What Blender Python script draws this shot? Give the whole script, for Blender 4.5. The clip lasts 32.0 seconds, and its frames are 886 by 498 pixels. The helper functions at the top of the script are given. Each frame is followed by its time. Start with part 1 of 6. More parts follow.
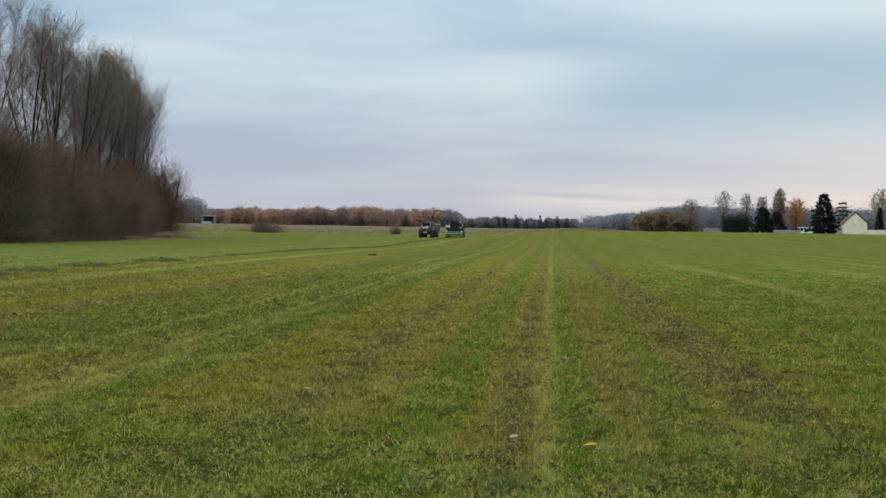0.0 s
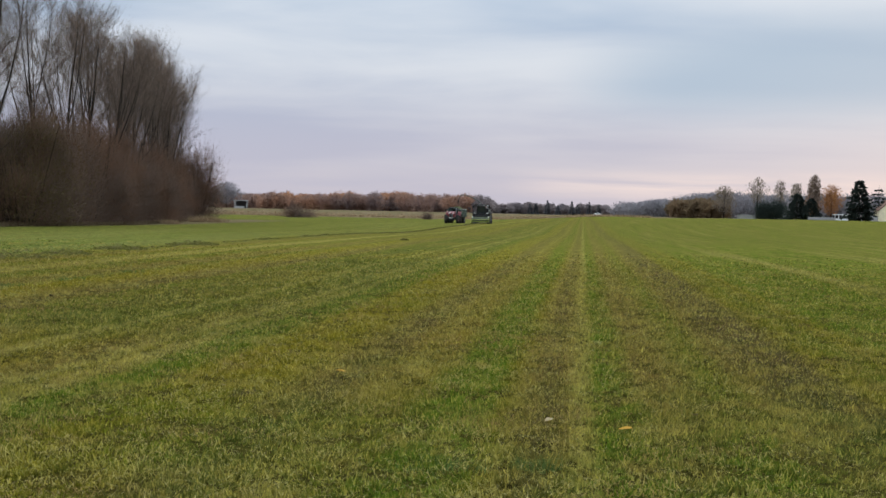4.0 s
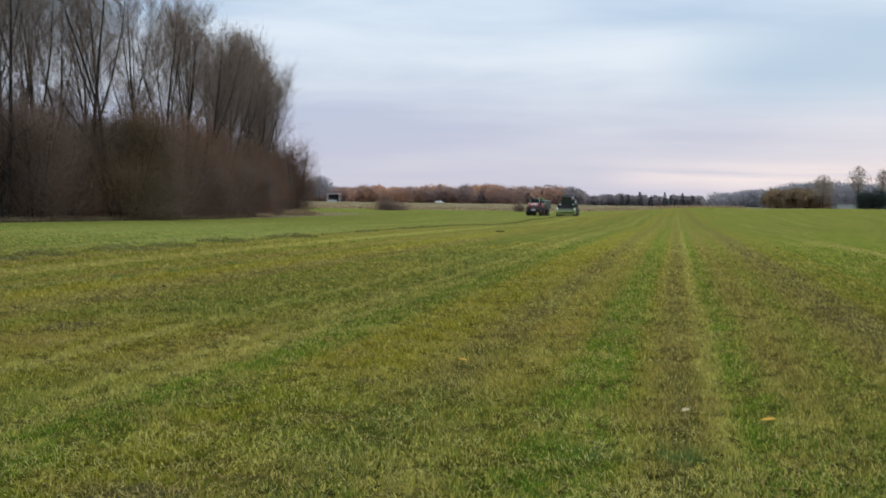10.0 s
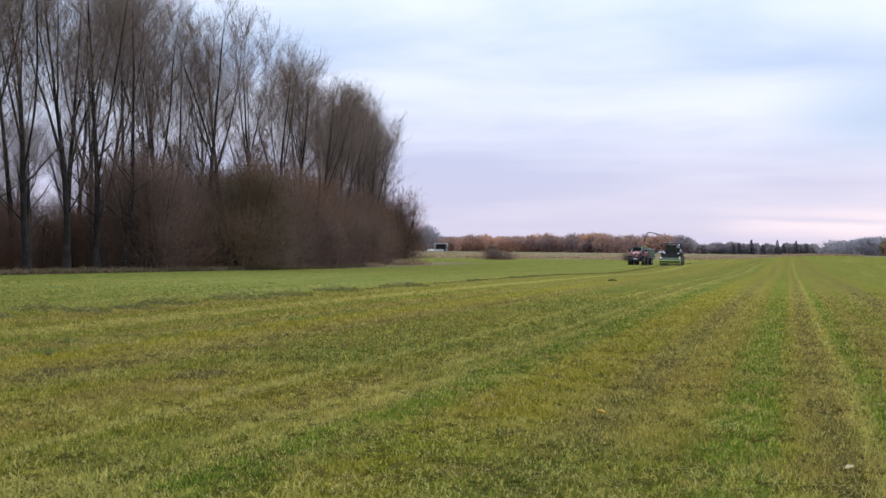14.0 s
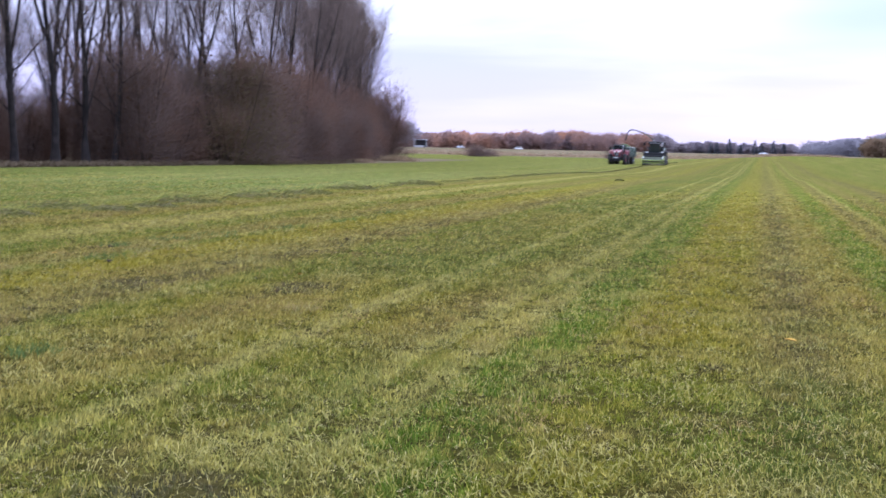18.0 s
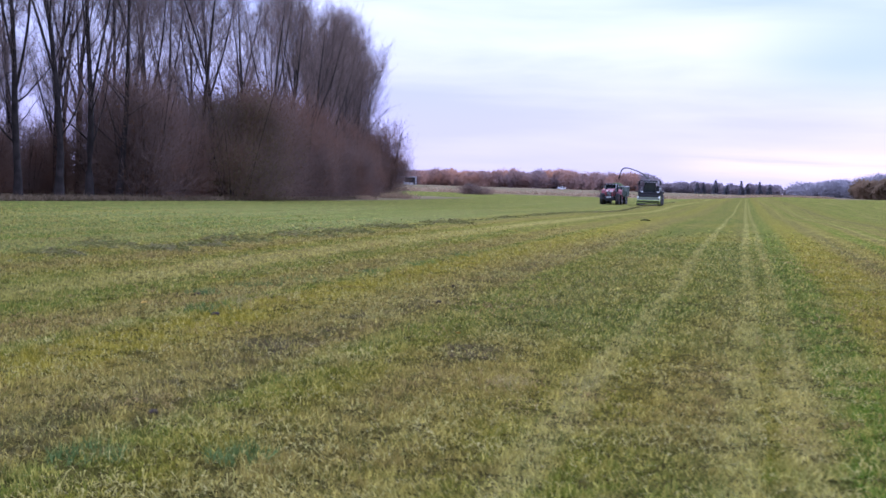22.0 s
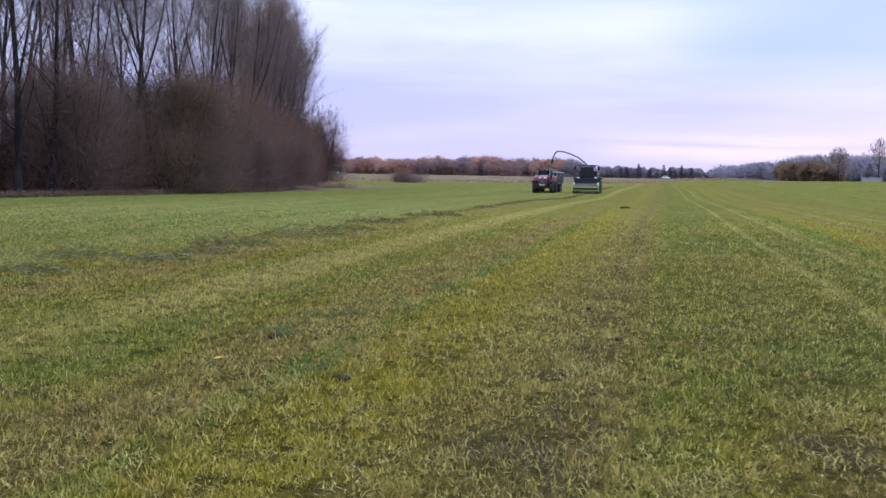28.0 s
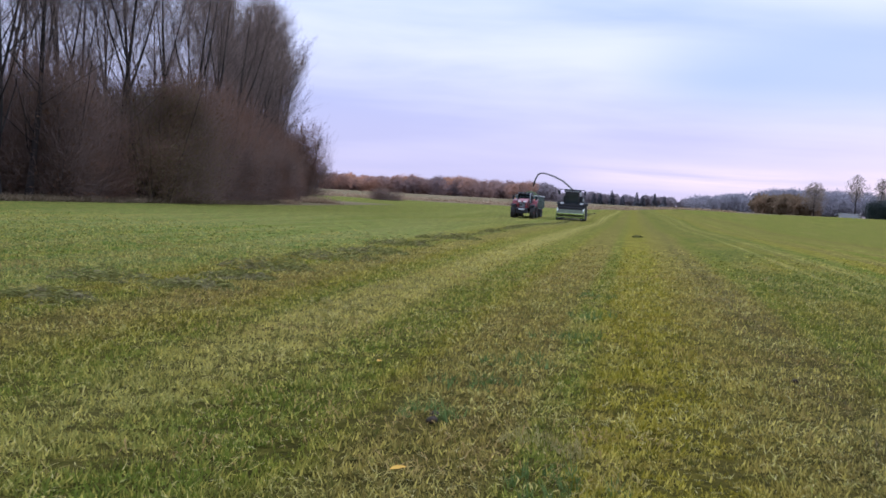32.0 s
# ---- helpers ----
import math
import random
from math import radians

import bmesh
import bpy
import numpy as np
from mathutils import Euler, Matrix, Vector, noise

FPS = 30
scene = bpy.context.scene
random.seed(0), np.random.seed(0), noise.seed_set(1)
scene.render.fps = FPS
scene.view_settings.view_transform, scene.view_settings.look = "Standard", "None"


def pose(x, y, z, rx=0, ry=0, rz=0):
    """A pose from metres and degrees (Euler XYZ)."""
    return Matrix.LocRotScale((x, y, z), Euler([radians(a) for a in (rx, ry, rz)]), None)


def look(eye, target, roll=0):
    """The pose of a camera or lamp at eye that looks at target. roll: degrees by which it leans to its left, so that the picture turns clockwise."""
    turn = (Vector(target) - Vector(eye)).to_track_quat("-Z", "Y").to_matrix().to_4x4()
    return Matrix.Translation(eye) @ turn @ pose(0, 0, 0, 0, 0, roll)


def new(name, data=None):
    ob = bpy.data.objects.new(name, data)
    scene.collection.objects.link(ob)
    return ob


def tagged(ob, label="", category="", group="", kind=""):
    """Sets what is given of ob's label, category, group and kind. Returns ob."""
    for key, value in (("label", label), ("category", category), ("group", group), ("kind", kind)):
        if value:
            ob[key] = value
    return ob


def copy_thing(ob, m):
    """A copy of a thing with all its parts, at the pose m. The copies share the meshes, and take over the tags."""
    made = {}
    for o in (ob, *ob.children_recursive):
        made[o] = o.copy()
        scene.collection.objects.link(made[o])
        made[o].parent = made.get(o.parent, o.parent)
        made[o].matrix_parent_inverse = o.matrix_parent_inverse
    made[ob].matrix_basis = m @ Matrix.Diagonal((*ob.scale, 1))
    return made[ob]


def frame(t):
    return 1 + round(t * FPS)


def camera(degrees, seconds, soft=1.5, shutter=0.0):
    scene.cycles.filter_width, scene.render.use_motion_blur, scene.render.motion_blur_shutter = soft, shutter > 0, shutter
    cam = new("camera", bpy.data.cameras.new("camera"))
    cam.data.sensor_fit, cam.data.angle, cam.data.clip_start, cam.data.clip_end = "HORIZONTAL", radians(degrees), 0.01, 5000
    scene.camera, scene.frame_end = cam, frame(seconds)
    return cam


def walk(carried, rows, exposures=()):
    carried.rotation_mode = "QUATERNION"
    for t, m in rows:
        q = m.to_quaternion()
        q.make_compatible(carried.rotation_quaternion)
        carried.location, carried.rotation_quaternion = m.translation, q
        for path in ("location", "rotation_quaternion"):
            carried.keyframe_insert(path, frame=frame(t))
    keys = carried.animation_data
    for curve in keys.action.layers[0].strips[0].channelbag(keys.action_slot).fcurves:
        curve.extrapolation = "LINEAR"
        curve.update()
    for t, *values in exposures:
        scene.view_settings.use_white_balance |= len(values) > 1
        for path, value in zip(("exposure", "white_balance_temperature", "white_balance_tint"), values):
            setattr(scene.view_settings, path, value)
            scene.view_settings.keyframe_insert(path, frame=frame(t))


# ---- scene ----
cam = camera(42.4, 32.0, 1.5, 0.5)
METRES, EYE, TILT, LEAN, TURN = 14.5, 1.6, -0.4, 0.19, 5.4
ROWS = [
    (0.0, 0.0, 0.0, 0.0, 0.01, -0.63, -1.17),
    (0.5, -0.0008, -0.0001, 0.0005, 0.38, -0.57, -1.28),
    (1.0, -0.001, -0.0002, 0.0003, 0.44, -0.01, -1.3),
    (1.5, -0.0002, -0.0002, -0.0004, 0.45, -0.04, -1.28),
    (2.0, -0.0009, 0.0004, -0.0005, 0.08, -0.32, -1.35),
    (2.5, -0.0019, 0.0009, -0.0012, 0.38, -0.84, -1.69),
    (3.0, -0.0013, 0.0009, -0.0014, 0.86, -0.51, -1.51),
    (3.5, -0.0017, 0.001, -0.0017, 1.35, -0.93, -1.41),
    (5.5, -0.0031, 0.0015, -0.0016, 1.8, -1.8, -1.44),
    (6.0, -0.0035, 0.0014, -0.0019, 2.21, -1.6, -1.45),
    (6.5, -0.0058, 0.0021, -0.0025, 3.14, -1.0, -1.25),
    (7.0, -0.0109, 0.0046, -0.0037, 2.78, -1.23, -0.5),
    (7.5, -0.0134, 0.0062, -0.0043, 2.17, -0.84, -1.01),
    (8.0, -0.0159, 0.0074, -0.0065, 2.4, -1.41, -1.16),
    (8.5, -0.0199, 0.0092, -0.0057, 4.05, -1.55, -1.04),
    (9.0, -0.0159, 0.0093, -0.006, 6.67, -0.99, -2.04),
    (9.5, -0.0182, 0.0099, -0.0055, 7.29, -0.57, -2.14),
    (10.0, -0.0232, 0.0115, -0.0059, 6.11, -1.86, -1.06),
    (10.5, -0.0259, 0.0127, -0.0051, 5.02, -2.9, -0.74),
    (11.0, -0.0259, 0.0126, -0.0049, 5.77, -2.27, -0.61),
    (11.5, -0.0252, 0.0123, -0.0045, 6.18, -1.74, -0.91),
    (12.0, -0.0257, 0.0104, -0.0043, 6.18, -1.75, -0.91),
    (12.5, -0.0295, 0.0103, -0.0042, 6.87, -0.53, -0.63),
    (13.0, -0.0351, 0.0123, -0.0047, 6.22, -0.51, -0.31),
    (13.5, -0.0401, 0.0157, -0.0038, 7.75, -0.19, -0.92),
    (14.0, -0.0437, 0.0214, -0.0076, 11.43, 0.53, -0.88),
    (14.5, -0.0568, 0.0304, -0.0061, 10.23, 0.77, -1.6),
    (15.0, -0.0734, 0.0397, -0.0075, 7.69, -1.07, 0.21),
    (15.5, -0.0914, 0.0504, -0.0082, 12.03, -1.3, -1.58),
    (17.5, -0.1496, 0.0875, -0.0062, 11.36, -5.68, -1.56),
    (18.0, -0.1698, 0.0968, -0.0053, 10.19, -4.65, -1.55),
    (18.5, -0.1923, 0.1055, -0.0045, 7.08, -4.33, -0.48),
    (19.0, -0.2135, 0.1183, -0.004, 7.76, -3.1, -0.58),
    (19.5, -0.227, 0.1308, -0.0052, 10.73, -2.21, -1.15),
    (20.0, -0.2515, 0.1435, -0.0044, 7.68, -2.38, 0.7),
    (20.5, -0.2658, 0.1617, -0.0072, 9.61, -4.14, -0.23),
    (21.0, -0.2863, 0.1779, -0.0057, 9.24, -2.58, -1.13),
    (21.5, -0.3084, 0.1945, -0.0069, 7.23, -5.37, -0.03),
    (22.0, -0.3267, 0.2155, -0.0097, 9.41, -2.75, -2.12),
    (22.5, -0.3465, 0.2366, -0.0087, 9.31, -4.02, -1.41),
    (23.0, -0.3616, 0.2576, -0.0081, 7.59, -4.62, -0.04),
    (23.5, -0.3822, 0.2783, -0.007, 9.16, -3.16, -1.56),
    (24.0, -0.3962, 0.2967, -0.0121, 10.91, -1.65, -1.34),
    (24.5, -0.4186, 0.317, -0.0082, 8.26, -3.97, -0.44),
    (25.0, -0.4332, 0.3383, -0.0084, 8.79, -2.22, -1.97),
    (25.5, -0.4478, 0.361, -0.0104, 7.0, -3.94, -1.96),
    (26.0, -0.4627, 0.3843, -0.008, 8.88, -3.18, -0.7),
    (26.5, -0.4818, 0.4079, -0.0098, 8.42, -2.5, -2.42),
    (28.5, -0.5424, 0.498, -0.0098, 4.82, -3.4, -1.05),
    (29.0, -0.5599, 0.5224, -0.0111, 4.59, -2.52, -1.68),
    (29.5, -0.5736, 0.5453, -0.0088, 5.19, -2.61, -2.27),
    (30.0, -0.5903, 0.5686, -0.0106, 2.41, -3.58, -1.86),
    (30.5, -0.6042, 0.5921, -0.0122, 4.4, -1.7, -2.39),
    (31.0, -0.6215, 0.6163, -0.0127, 4.04, -1.21, -2.83),
    (31.5, -0.6433, 0.6394, -0.0095, 4.88, -2.65, -2.27),
    (32.0, -0.6597, 0.6621, -0.0108, 4.01, -2.22, -3.43),
]
# how the camera's own exposure and white balance drift
LIGHT = [(0, 0.10, 6050, -7), (1.5, 0.12, 6050, -7), (3, 0.12, 6400, 4), (6, 0.2, 6250, -3), (9, 0.25, 6050, -8), (10, 0.3, 6150, 0), (11, 0.42, 6150, 5), (13, 0.52, 6150, 5), (14, 0.5, 6000, 9), (18, 0.94, 5300, 24), (19, 0.88, 5200, 28), (20, 0.78, 5100, 31), (22, 0.73, 5000, 33), (23, 0.93, 5200, 31), (24, 0.79, 5000, 31), (25, 0.76, 4950, 31), (26, 0.8, 5000, 31), (29, 0.45, 5350, 19), (30, 0.48, 5350, 18), (32, 0.43, 5400, 19)]
walk(cam, [(t, pose(0, 0, EYE, TILT, LEAN, TURN) @ pose(METRES * x, METRES * y, METRES * z, 90 + pitch, roll, yaw)) for t, x, y, z, yaw, pitch, roll in ROWS], LIGHT)

# ---- terrain ----
def smooth(v, a, b):
    k = np.clip((v - a) / (b - a), 0, 1)
    return k * k * (3 - 2 * k)


def height(x, y):
    """The lie of the land: flat field, a low rise to the right and far off."""
    x, y = np.asarray(x, float), np.asarray(y, float)
    far = 2.0 * smooth(y, 230, 430)
    right = 1.9 * smooth(x, -25, 45) * smooth(y, 110, 270)
    return np.maximum(far, right) + 0.6 * smooth(y, 600, 1500) - 0.3 * np.exp(-((y - 113) / 28) ** 2 - ((x + 18) / 35) ** 2) + 0.02 * np.sin(x * 0.7 + 1.3 * np.sin(y * 0.11)) * smooth(y, 2, 20)


def hz(x, y):
    return float(height(x, y))


# ---- sky, sun ----
world = bpy.data.worlds.new("overcast_dusk")
scene.world = world
world.use_nodes = True
wn, wl = world.node_tree.nodes, world.node_tree.links
wn.clear()


def wmath(op, a, b=None, c=None, clamp=False):
    n = wn.new("ShaderNodeMath")
    n.operation, n.use_clamp = op, clamp
    for i, v in enumerate((a, b, c)):
        if v is None:
            continue
        if isinstance(v, (int, float)):
            n.inputs[i].default_value = v
        else:
            wl.new(v, n.inputs[i])
    return n.outputs[0]


def wmix(f, a, b):
    n = wn.new("ShaderNodeMix")
    n.data_type = "RGBA"
    for sock, v in ((n.inputs[0], f), (n.inputs[6], a), (n.inputs[7], b)):
        if isinstance(v, (int, float)):
            sock.default_value = v
        elif isinstance(v, tuple):
            sock.default_value = (*v, 1)
        else:
            wl.new(v, sock)
    return n.outputs[2]


SUN_AZ, SUN_EL = 20.0, 5.0    # degrees to the right of the field's rows; above the skyline
sky = wn.new("ShaderNodeTexSky")
sky.sky_type, sky.sun_disc = "NISHITA", False
sky.sun_elevation, sky.sun_rotation = radians(SUN_EL), radians(SUN_AZ)
coord = wn.new("ShaderNodeTexCoord")
split = wn.new("ShaderNodeSeparateXYZ")
wl.new(coord.outputs["Generated"], split.inputs[0])
dx, dy, dz = split.outputs
up = wmath("MAXIMUM", dz, 0.0)
lift = wmath("ADD", up, 0.11)
flat = wn.new("ShaderNodeCombineXYZ")
wl.new(wmath("DIVIDE", dx, lift), flat.inputs[0])
wl.new(wmath("DIVIDE", dy, lift), flat.inputs[1])
cloud_map = wn.new("ShaderNodeMapping")
cloud_map.inputs["Rotation"].default_value = (0, 0, radians(-14))
cloud_map.inputs["Scale"].default_value = (0.40, 0.62, 1)
cloud_map.inputs["Location"].default_value = (3.1, 7.4, 0)
wl.new(flat.outputs[0], cloud_map.inputs[0])


def wnoise(scale, detail, rough, distortion=0.0):
    n = wn.new("ShaderNodeTexNoise")
    n.inputs["Scale"].default_value, n.inputs["Detail"].default_value = scale, detail
    n.inputs["Roughness"].default_value, n.inputs["Distortion"].default_value = rough, distortion
    wl.new(cloud_map.outputs[0], n.inputs["Vector"])
    return n.outputs["Fac"]


def wrange(v, a, b, lo=0.0, hi=1.0):
    n = wn.new("ShaderNodeMapRange")
    n.interpolation_type = "SMOOTHSTEP"
    for i, q in enumerate((a, b, lo, hi)):
        n.inputs[i + 1].default_value = q
    wl.new(v, n.inputs[0])
    return n.outputs[0]


big, fine = wnoise(0.55, 4, 0.5, 0.3), wnoise(1.6, 6, 0.55, 0.4)
body = wmath("ADD", wmath("MULTIPLY", big, 0.75), wmath("MULTIPLY", fine, 0.25))
gap = wrange(body, 0.40, 0.58)
# cloud deck: lavender by the skyline, paler above, brighter overhead as an overcast sky is
low = wmix(wrange(dz, 0.0, 0.15), (0.54, 0.487, 0.575), (0.67, 0.675, 0.755))
high = wmix(wrange(dz, 0.10, 0.9), low, (2.0, 2.1, 2.25))
dark = wmix(wrange(dz, 0.02, 0.20), (0.49, 0.462, 0.575), (0.355, 0.45, 0.62))
dark = wmix(wrange(dz, 0.15, 0.9), dark, (1.5, 1.7, 2.0))
deck = wmix(gap, dark, high)
# a thinner, bluer part of the deck off to the right
blue_az = wrange(wmath("ADD", wmath("ADD", wmath("MULTIPLY", dx, math.sin(radians(14))), wmath("MULTIPLY", dy, math.cos(radians(14)))), wmath("MULTIPLY", wmath("SUBTRACT", big, 0.5), 0.06)), 0.955, 0.99)
blue_el = wmath("MULTIPLY", wrange(dz, 0.065, 0.115), wrange(dz, 0.135, 0.19, 1.0, 0.15))
thin = wmath("MULTIPLY", wmath("MULTIPLY", blue_az, blue_el), wrange(body, 0.30, 0.52))
deck = wmix(wmath("MULTIPLY", thin, 0.78), deck, (0.345, 0.44, 0.59))
# the last light under the deck, round the sun's side
glow_az = wrange(wmath("ADD", wmath("MULTIPLY", dx, math.sin(radians(6.5))), wmath("MULTIPLY", dy, math.cos(radians(6.5)))), 0.980, 0.998)
glow_el = wmath("MULTIPLY", wrange(dz, 0.010, 0.026), wrange(dz, 0.026, 0.046, 1.0, 0.0))
streak = wrange(fine, 0.3, 0.6)
glow = wmath("MULTIPLY", wmath("MULTIPLY", glow_az, glow_el), streak)
deck = wmix(wmath("MULTIPLY", glow, 0.68), deck, (0.90, 0.72, 0.69))
sky_scaled = wn.new("ShaderNodeVectorMath")
sky_scaled.operation = "SCALE"
sky_scaled.inputs["Scale"].default_value = 0.10
wl.new(sky.outputs[0], sky_scaled.inputs[0])
mixed = wmix(0.97, sky_scaled.outputs[0], deck)
back = wn.new("ShaderNodeBackground")
back.inputs["Strength"].default_value = 1.0
wl.new(mixed, back.inputs[0])
out = wn.new("ShaderNodeOutputWorld")
wl.new(back.outputs[0], out.inputs[0])

sun_data = bpy.data.lights.new("sun", "SUN")
sun_data.energy, sun_data.angle, sun_data.color = 0.5, radians(25), (1.0, 0.9, 0.8)
sun = new("sun", sun_data)
sun.matrix_world = look((300 * math.sin(radians(SUN_AZ)), 300 * math.cos(radians(SUN_AZ)), 90), (0, 0, 0))


# ---- materials ----
class Mat:
    """A small builder for node materials."""

    def __init__(self, name, rough=0.8, metal=0.0, spec=0.3):
        self.m = bpy.data.materials.new(name)
        self.m.use_nodes = True
        self.n, self.l = self.m.node_tree.nodes, self.m.node_tree.links
        self.b = self.n["Principled BSDF"]
        self.b.inputs["Roughness"].default_value = rough
        self.b.inputs["Metallic"].default_value = metal
        self.b.inputs["Specular IOR Level"].default_value = spec
        self.geo = self.n.new("ShaderNodeNewGeometry")

    def put(self, sock, v):
        if isinstance(v, (int, float)):
            sock.default_value = v
        elif isinstance(v, tuple):
            sock.default_value = (*v, 1) if len(v) == 3 and sock.type == "RGBA" else v
        else:
            self.l.new(v, sock)

    def math(self, op, a, b=0.0, clamp=False):
        n = self.n.new("ShaderNodeMath")
        n.operation, n.use_clamp = op, clamp
        self.put(n.inputs[0], a), self.put(n.inputs[1], b)
        return n.outputs[0]

    def mix(self, f, a, b, blend="MIX"):
        n = self.n.new("ShaderNodeMix")
        n.data_type, n.blend_type = "RGBA", blend
        self.put(n.inputs[0], f), self.put(n.inputs[6], a), self.put(n.inputs[7], b)
        return n.outputs[2]

    def noise(self, scale, detail=3, rough=0.5, vec=None, stretch=None, w=0.0):
        n = self.n.new("ShaderNodeTexNoise")
        n.inputs["Scale"].default_value, n.inputs["Detail"].default_value, n.inputs["Roughness"].default_value = scale, detail, rough
        v = vec or self.geo.outputs["Position"]
        if stretch:
            mp = self.n.new("ShaderNodeMapping")
            mp.inputs["Scale"].default_value = stretch
            mp.inputs["Location"].default_value = (w, w * 1.7, 0)
            self.l.new(v, mp.inputs[0])
            v = mp.outputs[0]
        self.l.new(v, n.inputs["Vector"])
        return n.outputs["Fac"]

    def range(self, v, a, b, lo=0.0, hi=1.0):
        n = self.n.new("ShaderNodeMapRange")
        n.interpolation_type = "SMOOTHSTEP"
        self.put(n.inputs[0], v)
        for i, q in enumerate((a, b, lo, hi)):
            n.inputs[i + 1].default_value = q
        return n.outputs[0]

    def ramp(self, v, stops, interp="LINEAR"):
        n = self.n.new("ShaderNodeValToRGB")
        n.color_ramp.interpolation = interp
        e = n.color_ramp.elements
        while len(e) < len(stops):
            e.new(0.5)
        for el, (p, c) in zip(e, stops):
            el.position, el.color = p, (*c, 1)
        self.put(n.inputs[0], v)
        return n.outputs[0]

    def bump(self, h, strength=0.3, dist=0.02):
        n = self.n.new("ShaderNodeBump")
        n.inputs["Strength"].default_value, n.inputs["Distance"].default_value = strength, dist
        self.l.new(h, n.inputs["Height"])
        self.l.new(n.outputs[0], self.b.inputs["Normal"])

    def colour(self, c):
        self.put(self.b.inputs["Base Color"], c)
        return self


def painted(name, c, rough=0.45, metal=0.0, dirt=(0.12, 0.09, 0.06), amount=0.35, scale=6.0):
    m = Mat(name, rough, metal, 0.4)
    grime = m.range(m.noise(scale, 5, 0.6), 0.42, 0.75, 0.0, amount)
    tone = m.mix(m.noise(1.7, 2), tuple(v * 0.88 for v in c), tuple(min(1, v * 1.1) for v in c))
    m.colour(m.mix(grime, tone, dirt))
    return m.m


def varied(name, a, b, rough=0.9, scale=3.0, island=0.5, spec=0.1, third=None, leafy=0.0):
    """Two colours mixed by noise in space and from piece to piece."""
    m = Mat(name, rough, 0, spec)
    k = m.math("ADD", m.math("MULTIPLY", m.geo.outputs["Random Per Island"], island), m.math("MULTIPLY", m.range(m.noise(scale, 3), 0.3, 0.7), 1 - island))
    c = m.mix(k, a, b)
    if third:
        c = m.mix(m.range(m.noise(scale * 0.37, 2, 0.5, None, (1, 1, 1), 9.0), 0.5, 0.62), c, third)
    m.colour(c)
    if leafy:
        leaf = m.n.new("ShaderNodeBsdfTranslucent")
        m.l.new(c, leaf.inputs["Color"])
        both = m.n.new("ShaderNodeMixShader")
        both.inputs[0].default_value = leafy
        m.l.new(m.b.outputs[0], both.inputs[1])
        m.l.new(leaf.outputs[0], both.inputs[2])
        m.l.new(both.outputs[0], m.n["Material Output"].inputs["Surface"])
    return m.m


PALE, STRAW, GREEN = (0.200, 0.190, 0.036), (0.275, 0.225, 0.058), (0.082, 0.128, 0.010)
YELLOW, OLIVE, BROWN, SOIL = (0.192, 0.156, 0.012), (0.142, 0.122, 0.011), (0.162, 0.116, 0.034), (0.110, 0.078, 0.034)
TAN, MOSS = (0.185, 0.138, 0.026), (0.104, 0.120, 0.015)
# stripes across the field: metres across the rows, colour
WEST = [
    (-40, GREEN), (-20, GREEN), (-18.4, GREEN), (-17.95, PALE), (-17.5, PALE), (-17.25, OLIVE), (-16.8, OLIVE), (-16.3, MOSS), (-15.9, BROWN), (-15.3, BROWN), (-14.9, OLIVE), (-14.35, MOSS),
    (-14.05, STRAW), (-13.25, STRAW), (-12.95, MOSS), (-12.4, MOSS),
]
MIDDLE = [
    (-12.4, MOSS), (-12.15, OLIVE), (-11.9, BROWN), (-11.1, BROWN), (-10.95, MOSS), (-10.75, MOSS), (-10.6, YELLOW), (-9.85, YELLOW), (-9.65, TAN), (-9.15, BROWN), (-8.8, SOIL), (-8.5, BROWN), (-8.2, MOSS), (-7.7, OLIVE),
    (-7.3, BROWN), (-6.75, TAN), (-6.25, OLIVE), (-6.14, STRAW), (-5.96, STRAW), (-5.85, OLIVE), (-5.45, TAN), (-5.1, BROWN), (-5.0, STRAW), (-4.84, STRAW), (-4.76, OLIVE), (-4.62, STRAW), (-4.46, STRAW), (-4.34, GREEN), (-3.9, GREEN),
]
EAST = [
    (-3.9, GREEN), (-3.6, YELLOW), (-2.8, YELLOW), (-2.5, BROWN), (-2.2, SOIL), (-2.0, BROWN), (-1.85, TAN), (-1.5, TAN), (-1.2, GREEN), (-0.80, GREEN), (-0.66, OLIVE), (-0.56, TAN), (-0.46, BROWN), (-0.32, SOIL), (-0.16, BROWN), (-0.06, STRAW),
    (0.06, PALE), (0.16, GREEN), (0.40, MOSS), (0.55, BROWN), (0.75, BROWN), (1.25, MOSS), (1.55, BROWN), (1.9, SOIL), (2.35, SOIL), (2.6, OLIVE), (3.0, MOSS), (3.4, OLIVE), (3.7, GREEN), (4.5, GREEN), (6.0, GREEN),
]
# bare soil: x, y, radius
BARE = ((-7.25, 12.5, 0.42), (-4.95, 5.45, 0.5), (-3.05, 5.4, 0.4), (-9.1, 14.2, 0.3), (-2.85, 9.45, 0.2), (-8.95, 12.0, 0.5), (-7.3, 12.1, 0.3))


